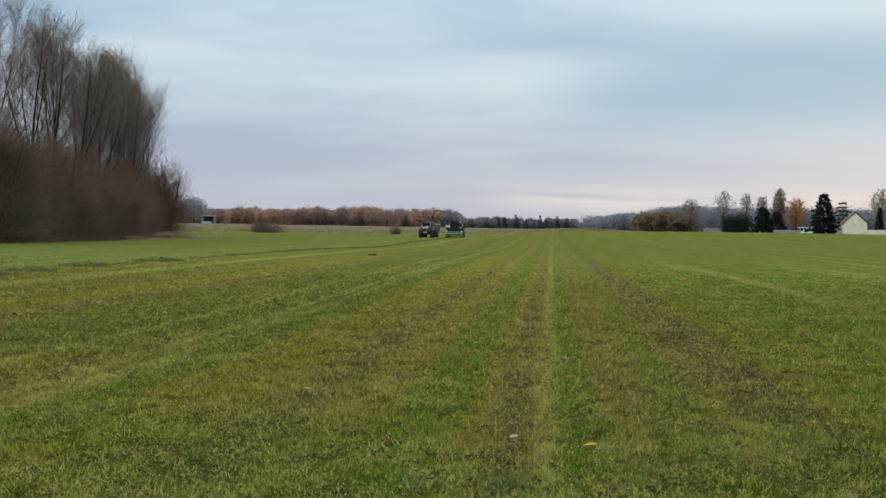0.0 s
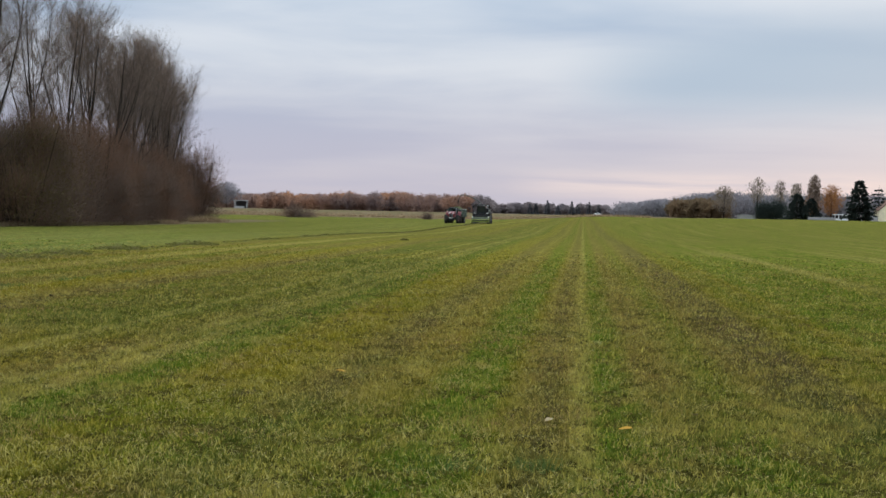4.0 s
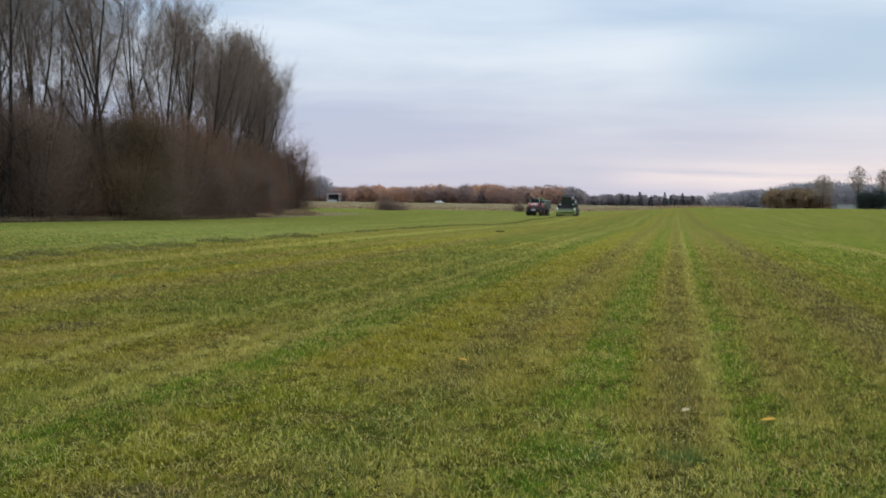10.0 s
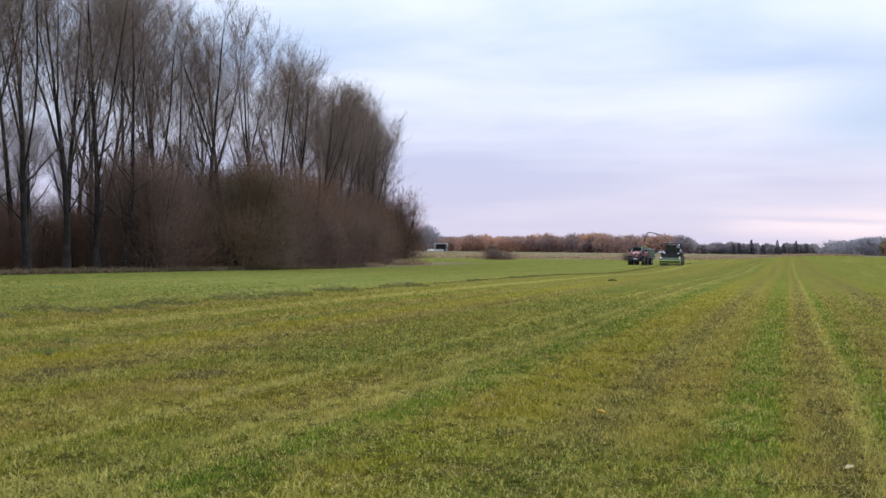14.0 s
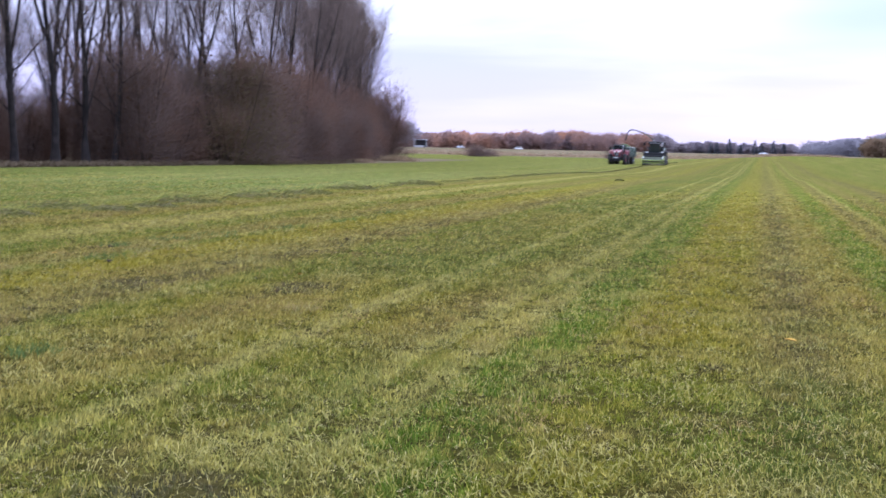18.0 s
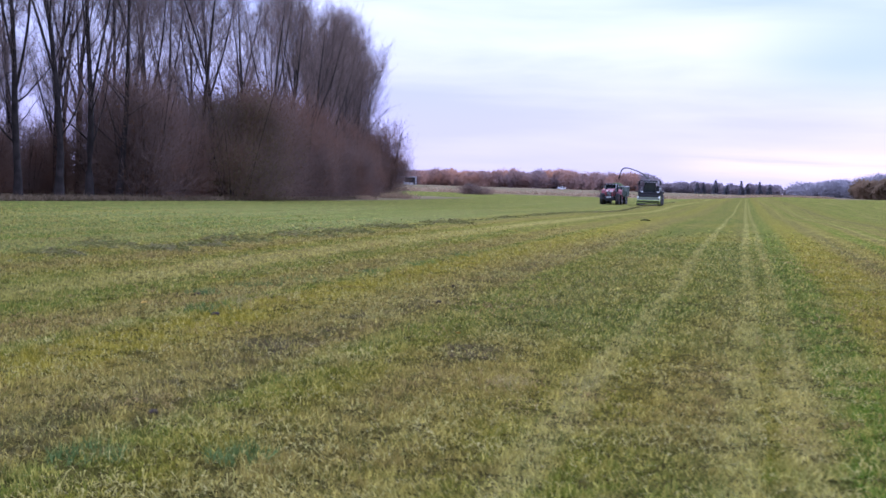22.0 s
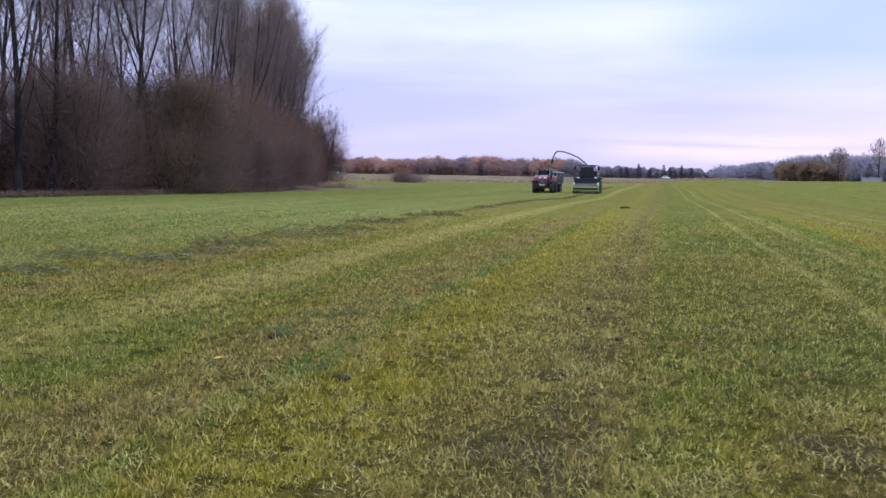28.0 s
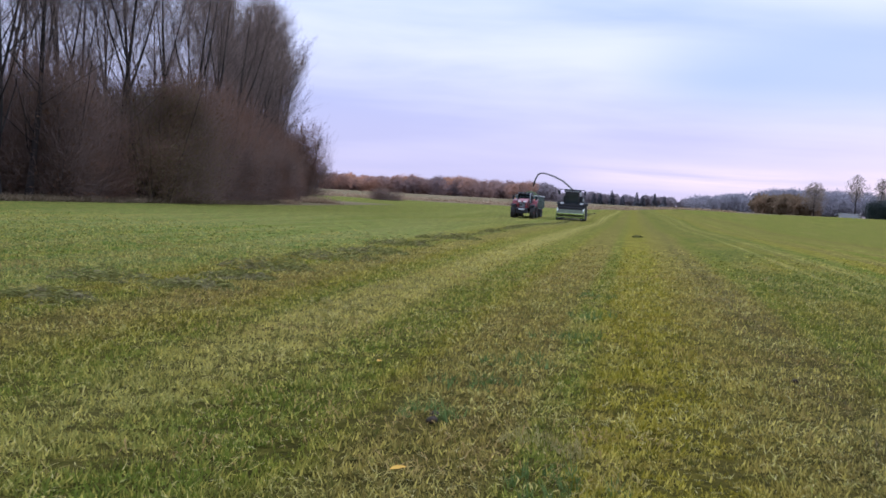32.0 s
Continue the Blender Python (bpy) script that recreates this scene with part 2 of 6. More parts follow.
def field_colour(m):
    """The field's colour at a place: stripes along the rows, broken by patches, with shade between tufts painted in."""
    pos = m.geo.outputs["Position"]
    s = m.n.new("ShaderNodeSeparateXYZ")
    m.l.new(pos, s.inputs[0])
    wob = m.math("MULTIPLY", m.math("SUBTRACT", m.noise(0.2, 2, 0.5, None, (1, 0.35, 0)), 0.5), 0.3)
    wob2 = m.math("MULTIPLY", m.math("SUBTRACT", m.noise(2.6, 4, 0.7, None, (1, 0.7, 0)), 0.5), 0.24)
    x = m.math("ADD", m.math("ADD", s.outputs[0], wob), wob2)

    def stripes(stops):
        lo, hi = stops[0][0], stops[-1][0]
        return m.ramp(m.math("DIVIDE", m.math("SUBTRACT", x, lo), hi - lo), [((p - lo) / (hi - lo), q) for p, q in stops])

    c = m.mix(m.range(x, -12.41, -12.39), stripes(WEST), stripes(MIDDLE))
    c = m.mix(m.range(x, -3.91, -3.89), c, stripes(EAST))
    # the stripes come and go along the rows
    fade = m.noise(0.55, 4, 0.65, None, (0.7, 0.22, 0), 23.0)
    c = m.mix(m.range(fade, 0.42, 0.60, 0.0, 0.2), c, (0.122, 0.122, 0.016))
    # from 12 to 60 m the stripes are evened toward one olive green
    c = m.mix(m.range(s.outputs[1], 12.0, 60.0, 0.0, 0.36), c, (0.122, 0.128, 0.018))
    bare = m.noise(3.2, 4, 0.7, None, (1, 0.6, 0), 51.0)
    track = m.math("MULTIPLY", m.range(m.math("ABSOLUTE", m.math("SUBTRACT", x, 2.05)), 0.75, 0.1), m.range(bare, 0.46, 0.60))
    c = m.mix(m.math("MULTIPLY", track, 0.8), c, (0.055, 0.042, 0.030))
    track = m.math("MULTIPLY", m.range(m.math("ABSOLUTE", m.math("ADD", x, 8.6)), 0.6, 0.1), m.range(bare, 0.50, 0.64))
    c = m.mix(m.math("MULTIPLY", track, 0.7), c, (0.055, 0.042, 0.030))
    # to the right the field is greener with thin pale drills
    right = m.noise(0.8, 4, 0.66, None, (1, 0.02, 0), 5.0)
    cr = m.ramp(right, [(0.36, (0.062, 0.100, 0.009)), (0.46, GREEN), (0.54, (0.122, 0.130, 0.022)), (0.64, (0.205, 0.188, 0.050))])
    c = m.mix(m.range(x, 3.4, 5.5), c, cr)
    left = m.noise(0.6, 3, 0.55, None, (1, 0.02, 0), 11.0)
    cl = m.ramp(left, [(0.32, GREEN), (0.45, (0.105, 0.145, 0.030)), (0.56, (0.145, 0.168, 0.048)), (0.66, PALE)])
    c = m.mix(m.range(x, -16.9, -18.6), c, cl)
    c = m.mix(m.range(x, -27.0, -38.0, 0.0, 0.55), c, (0.062, 0.102, 0.012))
    patch = m.noise(0.45, 5, 0.62, None, (1, 0.6, 0), 2.0)
    east = m.range(x, -8.0, -3.5, 0.25, 1.0)
    lush = m.math("MAXIMUM", m.range(x, -5.5, -3.0, 0.12, 0.26), m.math("MULTIPLY", m.range(s.outputs[1], 11.5, 7.0, 0.0, 0.62), east))
    c = m.mix(m.math("MULTIPLY", m.range(patch, 0.48, 0.66), lush), c, GREEN)
    c = m.mix(m.math("MULTIPLY", m.math("MULTIPLY", m.range(s.outputs[1], 11.5, 7.0), east), m.range(patch, 0.36, 0.55, 0.2, 0.62)), c, (0.056, 0.104, 0.007))
    patch2 = m.noise(1.1, 5, 0.66, None, (1, 0.7, 0), 17.0)
    c = m.mix(m.range(patch2, 0.50, 0.62, 0, 0.5), c, STRAW)
    patch3 = m.noise(1.9, 4, 0.6, None, (1, 0.8, 0), 29.0)
    c = m.mix(m.range(patch3, 0.52, 0.64, 0, 0.58), c, BROWN)
    damp = m.math("MULTIPLY", m.math("MULTIPLY", m.range(x, -8.6, -7.6), m.range(x, -3.4, -4.6)), m.range(s.outputs[1], 11.5, 15.0))
    c = m.mix(m.math("MULTIPLY", damp, m.range(fade, 0.34, 0.58, 0.2, 0.72)), c, (0.060, 0.092, 0.016))
    near = m.math("MULTIPLY", m.range(x, -11.4, -12.6), m.range(s.outputs[1], 19.0, 14.5))
    c = m.mix(m.math("MULTIPLY", near, m.range(patch, 0.36, 0.56, 0.25, 0.7)), c, (0.092, 0.118, 0.014))
    # past 42 m the colour is mixed further toward a dull olive
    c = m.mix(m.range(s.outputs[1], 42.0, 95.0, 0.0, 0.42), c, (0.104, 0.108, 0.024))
    # thin pale wheel lines that run the field's whole length
    along = m.noise(1.4, 5, 0.72, None, (1.5, 0.45, 0), 63.0)
    for lx, wide, most in ((-13.65, 0.42, 0.55), (-6.05, 0.13, 0.6), (-4.92, 0.15, 0.55), (-4.53, 0.10, 0.42), (-1.75, 0.14, 0.28), (-0.57, 0.10, 0.2), (0.0, 0.10, 0.42)):
        line = m.range(m.math("ABSOLUTE", m.math("SUBTRACT", x, lx)), wide, wide * 0.4)
        c = m.mix(m.math("MULTIPLY", line, m.range(along, 0.36, 0.60, most * 0.15, most * 1.1)), c, (0.27, 0.235, 0.066))
    # bare patches
    for bx, by, br in BARE:
        far = m.math("POWER", m.math("ADD", m.math("POWER", m.math("SUBTRACT", s.outputs[0], bx), 2.0), m.math("POWER", m.math("SUBTRACT", s.outputs[1], by), 2.0)), 0.5)
        ragged = m.math("ADD", far, m.math("MULTIPLY", m.math("SUBTRACT", bare, 0.5), 0.9))
        c = m.mix(m.range(ragged, br, br * 0.45, 0.0, 0.75), c, (0.060, 0.043, 0.034))
    # tufts a hand's width across: bleached tips, and painted shade in the hollows
    tuft = m.noise(8.0, 4, 0.7, None, (1, 1, 0.3), 3.0)
    c = m.mix(m.range(tuft, 0.53, 0.63, 0, 0.46), c, (0.33, 0.268, 0.050))
    swath = m.noise(3.2, 4, 0.68, None, (1, 0.42, 0.3), 77.0)
    c = m.mix(m.range(swath, 0.555, 0.62, 0, 0.22), c, (0.31, 0.255, 0.050))
    c = m.mix(m.range(swath, 0.45, 0.39, 0, 0.3), c, (0.060, 0.052, 0.010))
    hollow_shade = m.noise(4.5, 4, 0.7, None, (1, 1, 0.3), 41.0)
    c = m.mix(m.range(hollow_shade, 0.48, 0.38, 0, 0.62), c, (0.036, 0.042, 0.006))
    return c, s


def ground_material():
    m = Mat("mown_field", 1.0, 0, 0.0)
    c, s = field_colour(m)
    grain = m.noise(9, 5, 0.65)
    fine_grain = m.noise(45, 4, 0.65)
    c = m.mix(m.range(fine_grain, 0.46, 0.66, 0.0, 0.3), c, STRAW)
    # low grain, where the bump dips, is painted dark as shade between blades
    c = m.mix(m.range(grain, 0.58, 0.36, 0.0, 0.75), c, (0.036, 0.032, 0.016))
    # between the tufts near by lie soil and dead thatch, coloured darker for the shade there
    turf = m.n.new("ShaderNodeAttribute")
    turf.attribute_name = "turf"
    shaded_thatch = m.ramp(m.noise(14, 5, 0.7), [(0.34, (0.010, 0.0095, 0.0025)), (0.54, (0.036, 0.030, 0.007)), (0.70, (0.088, 0.070, 0.016))])
    c = m.mix(m.math("MULTIPLY", m.math("SUBTRACT", 1.0, turf.outputs["Fac"]), 0.82), c, shaded_thatch)
    # unmown land past the field's edge
    rough = m.n.new("ShaderNodeAttribute")
    rough.attribute_name = "unmown"
    wild = m.ramp(m.noise(0.12, 5, 0.6, None, (1, 0.25, 1)), [(0.3, (0.095, 0.085, 0.042)), (0.48, (0.125, 0.100, 0.056)), (0.6, (0.155, 0.120, 0.075)), (0.72, (0.10, 0.088, 0.048))])
    edge = m.math("ADD", rough.outputs["Fac"], m.math("MULTIPLY", m.math("SUBTRACT", m.noise(0.3, 3), 0.5), 0.35))
    m.colour(m.mix(m.range(edge, 0.42, 0.58), c, wild))
    m.bump(m.math("ADD", grain, m.math("MULTIPLY", fine_grain, 0.5)), 0.8, 0.04)
    return m.m


def grass_material():
    """Blades: the field's colour with a spread from blade to blade; light comes through them."""
    m = Mat("grass_blades", 0.8, 0, 0.05)
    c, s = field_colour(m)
    r = m.geo.outputs["Random Per Island"]
    c = m.mix(m.range(r, 0.66, 1.0, 0, 0.62), c, (0.41, 0.34, 0.07))
    c = m.mix(m.range(r, 0.40, 0.0, 0, 0.55), c, (0.036, 0.050, 0.008))
    gain = m.n.new("ShaderNodeVectorMath")
    gain.operation = "SCALE"
    m.l.new(c, gain.inputs[0])
    gain.inputs["Scale"].default_value = 1.33
    m.colour(gain.outputs[0])
    leaf = m.n.new("ShaderNodeBsdfTranslucent")
    m.l.new(gain.outputs[0], leaf.inputs["Color"])
    both = m.n.new("ShaderNodeMixShader")
    both.inputs[0].default_value = 0.25
    m.l.new(m.b.outputs[0], both.inputs[1])
    m.l.new(leaf.outputs[0], both.inputs[2])
    m.l.new(both.outputs[0], m.n["Material Output"].inputs["Surface"])
    return m.m


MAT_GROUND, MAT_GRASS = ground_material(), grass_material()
MAT_SWATH = varied("cut_grass", (0.088, 0.096, 0.020), (0.19, 0.175, 0.048), 0.9, 6, 0.7, 0.15, (0.16, 0.14, 0.06))
MAT_TUFT = varied("bluish_grass", (0.06, 0.105, 0.025), (0.14, 0.185, 0.05), 0.8, 4, 0.7, leafy=0.3)
MAT_LEAF_PALE = varied("pale_dead_leaf", (0.24, 0.19, 0.10), (0.34, 0.28, 0.17), 0.8, 30, 0.3)
MAT_LEAF_AMBER = varied("amber_dead_leaf", (0.34, 0.19, 0.03), (0.44, 0.27, 0.05), 0.8, 30, 0.3)
MAT_CLOD = varied("damp_soil", (0.020, 0.015, 0.010), (0.042, 0.031, 0.020), 0.95, 20, 0.2)
MAT_STRAW = varied("dry_stalks", (0.22, 0.185, 0.055), (0.36, 0.31, 0.12), 0.8, 2, 0.7)
MAT_DEAD = varied("dead_blades", (0.17, 0.165, 0.028), (0.37, 0.31, 0.09), 0.8, 1.2, 0.55, 0.1, (0.22, 0.15, 0.045), 0.2)
MAT_BARK = varied("grey_bark", (0.013, 0.011, 0.010), (0.034, 0.028, 0.025), 0.95, 2.0, 0.2)
MAT_BRANCH = varied("thin_branches", (0.055, 0.045, 0.040), (0.11, 0.088, 0.076), 0.95, 1.0, 0.4)
MAT_TWIG = varied("bare_twigs", (0.125, 0.092, 0.075), (0.26, 0.192, 0.155), 0.95, 0.4, 0.5, leafy=0.3)
MAT_SHRUB = varied("brown_shrub_twigs", (0.094, 0.068, 0.056), (0.20, 0.142, 0.114), 0.95, 0.35, 0.5, 0.0, (0.165, 0.10, 0.070), 0.4)
MAT_RUST = varied("rusty_leaves", (0.085, 0.052, 0.034), (0.15, 0.085, 0.05), 0.9, 0.5, 0.6, leafy=0.4)
MAT_OLIVE = varied("olive_leaves", (0.095, 0.078, 0.038), (0.165, 0.125, 0.060), 0.9, 0.4, 0.55, 0.1, (0.10, 0.055, 0.028), 0.4)
MAT_REED = varied("dry_grass", (0.20, 0.14, 0.08), (0.34, 0.25, 0.15), 0.9, 0.6, 0.5, leafy=0.4)
MAT_VERGE = varied("dead_verge_grass", (0.08, 0.062, 0.036), (0.17, 0.125, 0.075), 0.9, 0.6, 0.5, leafy=0.3)
# far crowns: air haze is mixed into the colours, paler and bluer
MAT_HAZED_ORANGE = varied("far_autumn_crowns_hazed", (0.19, 0.15, 0.155), (0.44, 0.235, 0.135), 0.95, 0.030, 0.12, 0.0, None, 0.5)
MAT_HAZED_DARK = varied("far_bare_crowns_hazed", (0.155, 0.14, 0.155), (0.235, 0.195, 0.195), 0.95, 0.03, 0.15, 0.0, None, 0.5)
MAT_HAZED_GREY = varied("hazy_bare_crowns", (0.20, 0.192, 0.212), (0.275, 0.258, 0.28), 0.95, 0.03, 0.12, 0.0, None, 0.5)
MAT_HEDGE = varied("brown_hedge", (0.12, 0.094, 0.06), (0.23, 0.155, 0.095), 0.95, 0.08, 0.3, 0.0, None, 0.5)
MAT_CONIFER = varied("dark_needles", (0.016, 0.024, 0.022), (0.046, 0.056, 0.048), 0.9, 0.8, 0.6, leafy=0.4)
# far firs: needles lightened to blue-grey, distance haze put into the colour
MAT_HAZED_FIR = varied("far_fir_needles_hazed", (0.065, 0.070, 0.080), (0.115, 0.120, 0.135), 0.9, 0.8, 0.5, leafy=0.4)
MAT_BIRCH = varied("orange_birch_leaves", (0.26, 0.12, 0.05), (0.42, 0.22, 0.10), 0.9, 0.5, 0.6, leafy=0.4)
MAT_THIN = varied("thin_pale_twigs", (0.16, 0.13, 0.11), (0.27, 0.22, 0.17), 0.95, 0.5, 0.6, leafy=0.4)


# ---- mesh helpers ----
def mesh_from(name, verts, faces, smooth_shade=False):
    me = bpy.data.meshes.new(name)
    me.from_pydata(verts, [], faces)
    if smooth_shade:
        me.polygons.foreach_set("use_smooth", [True] * len(me.polygons))
    me.update()
    return me


def triangles(name, corners):
    """A mesh of loose triangles from an array of shape (n, 3, 3)."""
    n = len(corners)
    me = bpy.data.meshes.new(name)
    me.vertices.add(3 * n)
    me.vertices.foreach_set("co", np.ascontiguousarray(corners, np.float32).ravel())
    me.loops.add(3 * n)
    me.loops.foreach_set("vertex_index", np.arange(3 * n, dtype=np.int32))
    me.polygons.add(n)
    me.polygons.foreach_set("loop_start", np.arange(0, 3 * n, 3, dtype=np.int32))
    me.polygons.foreach_set("loop_total", np.full(n, 3, np.int32))
    me.update(calc_edges=True)
    me.validate()
    return me


def put(name, me, material, parent=None, label=""):
    ob = new(name, me)
    if material:
        me.materials.append(material)
    if parent:
        ob.parent = parent
    if label:
        ob["label"] = label
    return ob


def part(name, bm, material, parent, label="", flat=False):
    me = bpy.data.meshes.new(name)
    bm.normal_update()
    bm.to_mesh(me)
    bm.free()
    if not flat:
        me.set_sharp_from_angle(angle=radians(35))
    return put(name, me, material, parent, label)


def empty(name, m, label, category, group=""):
    ob = new(name)
    ob.matrix_basis = m
    return tagged(ob, label, category, group)


def box(bm, c, s, bevel=0.0, taper=1.0, m=None):
    """A box of size s round c; taper: how wide its top is."""
    vs = []
    for k in (-1, 1):
        f = taper if k > 0 else 1.0
        for i, j in ((-1, -1), (1, -1), (1, 1), (-1, 1)):
            v = Vector((c[0] + i * s[0] / 2 * f, c[1] + j * s[1] / 2 * f, c[2] + k * s[2] / 2))
            vs.append(bm.verts.new(m @ v if m else v))
    fs = [bm.faces.new([vs[i] for i in q]) for q in ((3, 2, 1, 0), (4, 5, 6, 7), (0, 1, 5, 4), (1, 2, 6, 5), (2, 3, 7, 6), (3, 0, 4, 7))]
    if bevel:
        bmesh.ops.bevel(bm, geom=list({e for f in fs for e in f.edges}), offset=bevel, segments=2, affect="EDGES", profile=0.6)
    return bm


def one_box(c, s, bevel=0.02, taper=1.0, m=None):
    return box(bmesh.new(), c, s, bevel, taper, m)


def prism(outline, x0, x1, bevel=0.02):
    """A (y, z) outline drawn out from x0 to x1."""
    bm = bmesh.new()
    a = [bm.verts.new((x0, y, z)) for y, z in outline]
    b = [bm.verts.new((x1, y, z)) for y, z in outline]
    n = len(outline)
    bm.faces.new(a), bm.faces.new(b[::-1])
    for i in range(n):
        bm.faces.new((a[i], b[i], b[(i + 1) % n], a[(i + 1) % n]))
    bmesh.ops.recalc_face_normals(bm, faces=bm.faces)
    if bevel:
        bmesh.ops.bevel(bm, geom=list(bm.edges), offset=bevel, segments=2, affect="EDGES", profile=0.6)
    return bm


def lathe_x(profile, n=28, bm=None):
    """A ring turned about the x axis from (x, radius) points, closed."""
    bm = bm or bmesh.new()
    rings = []
    for i in range(n):
        a = 2 * math.pi * i / n
        rings.append([bm.verts.new((x, r * math.cos(a), r * math.sin(a))) for x, r in profile])
    k = len(profile)
    for i in range(n):
        for j in range(k):
            bm.faces.new((rings[i][j], rings[i][(j + 1) % k], rings[(i + 1) % n][(j + 1) % k], rings[(i + 1) % n][j]))
    bmesh.ops.recalc_face_normals(bm, faces=bm.faces)
    return bm


def tube(path, radii, sides=8, bm=None, caps=True):
    bm = bm or bmesh.new()
    path = [Vector(p) for p in path]
    radii = radii if isinstance(radii, (list, tuple)) else [radii] * len(path)
    rings = []
    for i, p in enumerate(path):
        d = (path[min(i + 1, len(path) - 1)] - path[max(i - 1, 0)]).normalized()
        q = d.to_track_quat("Z", "Y")
        rings.append([bm.verts.new(p + q @ Vector((radii[i] * math.cos(2 * math.pi * j / sides), radii[i] * math.sin(2 * math.pi * j / sides), 0))) for j in range(sides)])
    for a, b in zip(rings, rings[1:]):
        for j in range(sides):
            bm.faces.new((a[j], a[(j + 1) % sides], b[(j + 1) % sides], b[j]))
    if caps:
        bm.faces.new(rings[0][::-1]), bm.faces.new(rings[-1])
    return bm


# ---- ground ----
def build_ground():
    xs = np.unique(np.concatenate([np.arange(-30, 20, 0.5), np.arange(-80, 110, 3.0), np.linspace(-400, 400, 81), np.linspace(-4000, 4000, 61)]).round(3))
    ys = np.unique(np.concatenate([np.arange(-6, 50, 0.5), np.arange(-40, 320, 3.0), np.linspace(320, 900, 60), np.linspace(-4000, 4000, 61)]).round(3))
    X, Y = np.meshgrid(xs, ys)
    rng = np.random.default_rng(3)
    Z = height(X, Y)
    near = (np.abs(X + 5) < 22) & (Y > -5) & (Y < 48)
    Z = Z + near * rng.normal(0, 0.006, X.shape)
    verts = np.stack([X.ravel(), Y.ravel(), Z.ravel()], 1)
    nx, ny = len(xs), len(ys)
    i = np.arange((ny - 1) * (nx - 1))
    a = (i // (nx - 1)) * nx + i % (nx - 1)
    faces = np.stack([a, a + 1, a + nx + 1, a + nx], 1)
    me = mesh_from("ground", verts.tolist(), faces.tolist(), True)
    x, y = verts[:, 0], verts[:, 1]
    edge = 268 + 120 * np.exp(-((x - 12) / 24) ** 2) + 14 * smooth(x, 20, 45)
    wild = smooth(y, edge - 6, edge + 6)
    wild = np.maximum(wild, smooth(-x, 40.5, 43.5) * smooth(-y, -172, -160))
    turf = me.attributes.new("turf", "FLOAT", "POINT")
    turf.data.foreach_set("value", smooth(y, 14, 42).astype(np.float32))
    att = me.attributes.new("unmown", "FLOAT", "POINT")
    att.data.foreach_set("value", wild.astype(np.float32))
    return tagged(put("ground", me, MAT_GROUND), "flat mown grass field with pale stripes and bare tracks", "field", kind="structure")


build_ground()


# ---- grass ----
def lumps(x, y, cell, seed):
    """Smooth random values 0 to 1 over the field, about `cell` metres from lump to lump."""
    r = np.random.default_rng(seed).uniform(0, 1, (257, 257))
    u, v = np.asarray(x) / cell, np.asarray(y) / cell
    i, j = np.floor(u).astype(int), np.floor(v).astype(int)
    f, g = u - i, v - j
    f, g = f * f * (3 - 2 * f), g * g * (3 - 2 * g)
    i, j = i % 256, j % 256
    return (r[i, j] * (1 - f) + r[i + 1, j] * f) * (1 - g) + (r[i, j + 1] * (1 - f) + r[i + 1, j + 1] * f) * g


def blades(rng, x, y, length, width, per=2, gather=0.012, lean_most=1.5):
    """Leaning grass blades at the places given, `per` to a tuft."""
    n = len(x)
    a0 = np.repeat(rng.uniform(0, 2 * math.pi, n), per)
    x, y = np.repeat(x, per), np.repeat(y, per)
    length, width = np.repeat(length, per), np.repeat(width, per)
    m = n * per
    x, y = x + rng.normal(0, 1, m) * gather, y + rng.normal(0, 1, m) * gather
    a = a0 + rng.normal(0, 1.1, m)
    lean = rng.uniform(0.55, lean_most, m)
    ln = length * rng.uniform(0.6, 1.3, m)
    base = np.stack([x, y, height(x, y) - 0.006], 1)
    tip = base + np.stack([np.cos(a) * np.sin(lean) * ln, np.sin(a) * np.sin(lean) * ln, np.cos(lean) * ln], 1)
    t = rng.uniform(0, 2 * math.pi, m)
    side = np.stack([np.cos(t), np.sin(t), np.zeros(m)], 1) * (width * rng.uniform(0.6, 1.4, m))[:, None] / 2
    return np.stack([base - side, base + side, tip], 1)


def mound(x, y):
    """The matted turf's own relief: low cushions a hand or two across."""
    return 0.062 * np.clip(0.62 * lumps(x, y, 0.17, 41) + 0.38 * lumps(x, y, 0.075, 42) - 0.3, 0, 1) * (0.45 + 0.9 * lumps(x, y, 0.8, 43))


def tufts(rng, x, y, length, width, per, spread, splay=0.5, raised=0.0):
    """Tufts at the places given: `per` blades that fan out from each root, `raised` of the way up the turf's cushions."""
    n = len(x)
    m = n * per
    x, y = np.repeat(x, per) + rng.normal(0, 1, m) * spread, np.repeat(y, per) + rng.normal(0, 1, m) * spread
    ln = np.repeat(length, per) * rng.uniform(0.45, 1.25, m)
    w = np.repeat(width, per) * rng.uniform(0.6, 1.4, m)
    bias, ba = np.repeat(np.abs(rng.normal(0, 0.55, n)), per), np.repeat(rng.uniform(0, 6.28, n), per)
    a = rng.uniform(0, 6.28, m)
    lean = np.clip(np.abs(rng.normal(0.55 * splay, 0.55 * splay, m)), 0, 1.45)
    d = np.stack([np.cos(a) * np.sin(lean) + np.cos(ba) * bias, np.sin(a) * np.sin(lean) + np.sin(ba) * bias, np.cos(lean)], 1)
    d /= np.linalg.norm(d, axis=1)[:, None]
    base = np.stack([x, y, height(x, y) - 0.008 + (mound(x, y) * rng.uniform(0.2, 1, m) * raised if raised else 0)], 1)
    t = rng.uniform(0, 6.28, m)
    side = np.stack([np.cos(t), np.sin(t), np.zeros(m)], 1) * w[:, None] / 2
    return np.stack([base - side, base + side, base + d * ln[:, None]], 1)


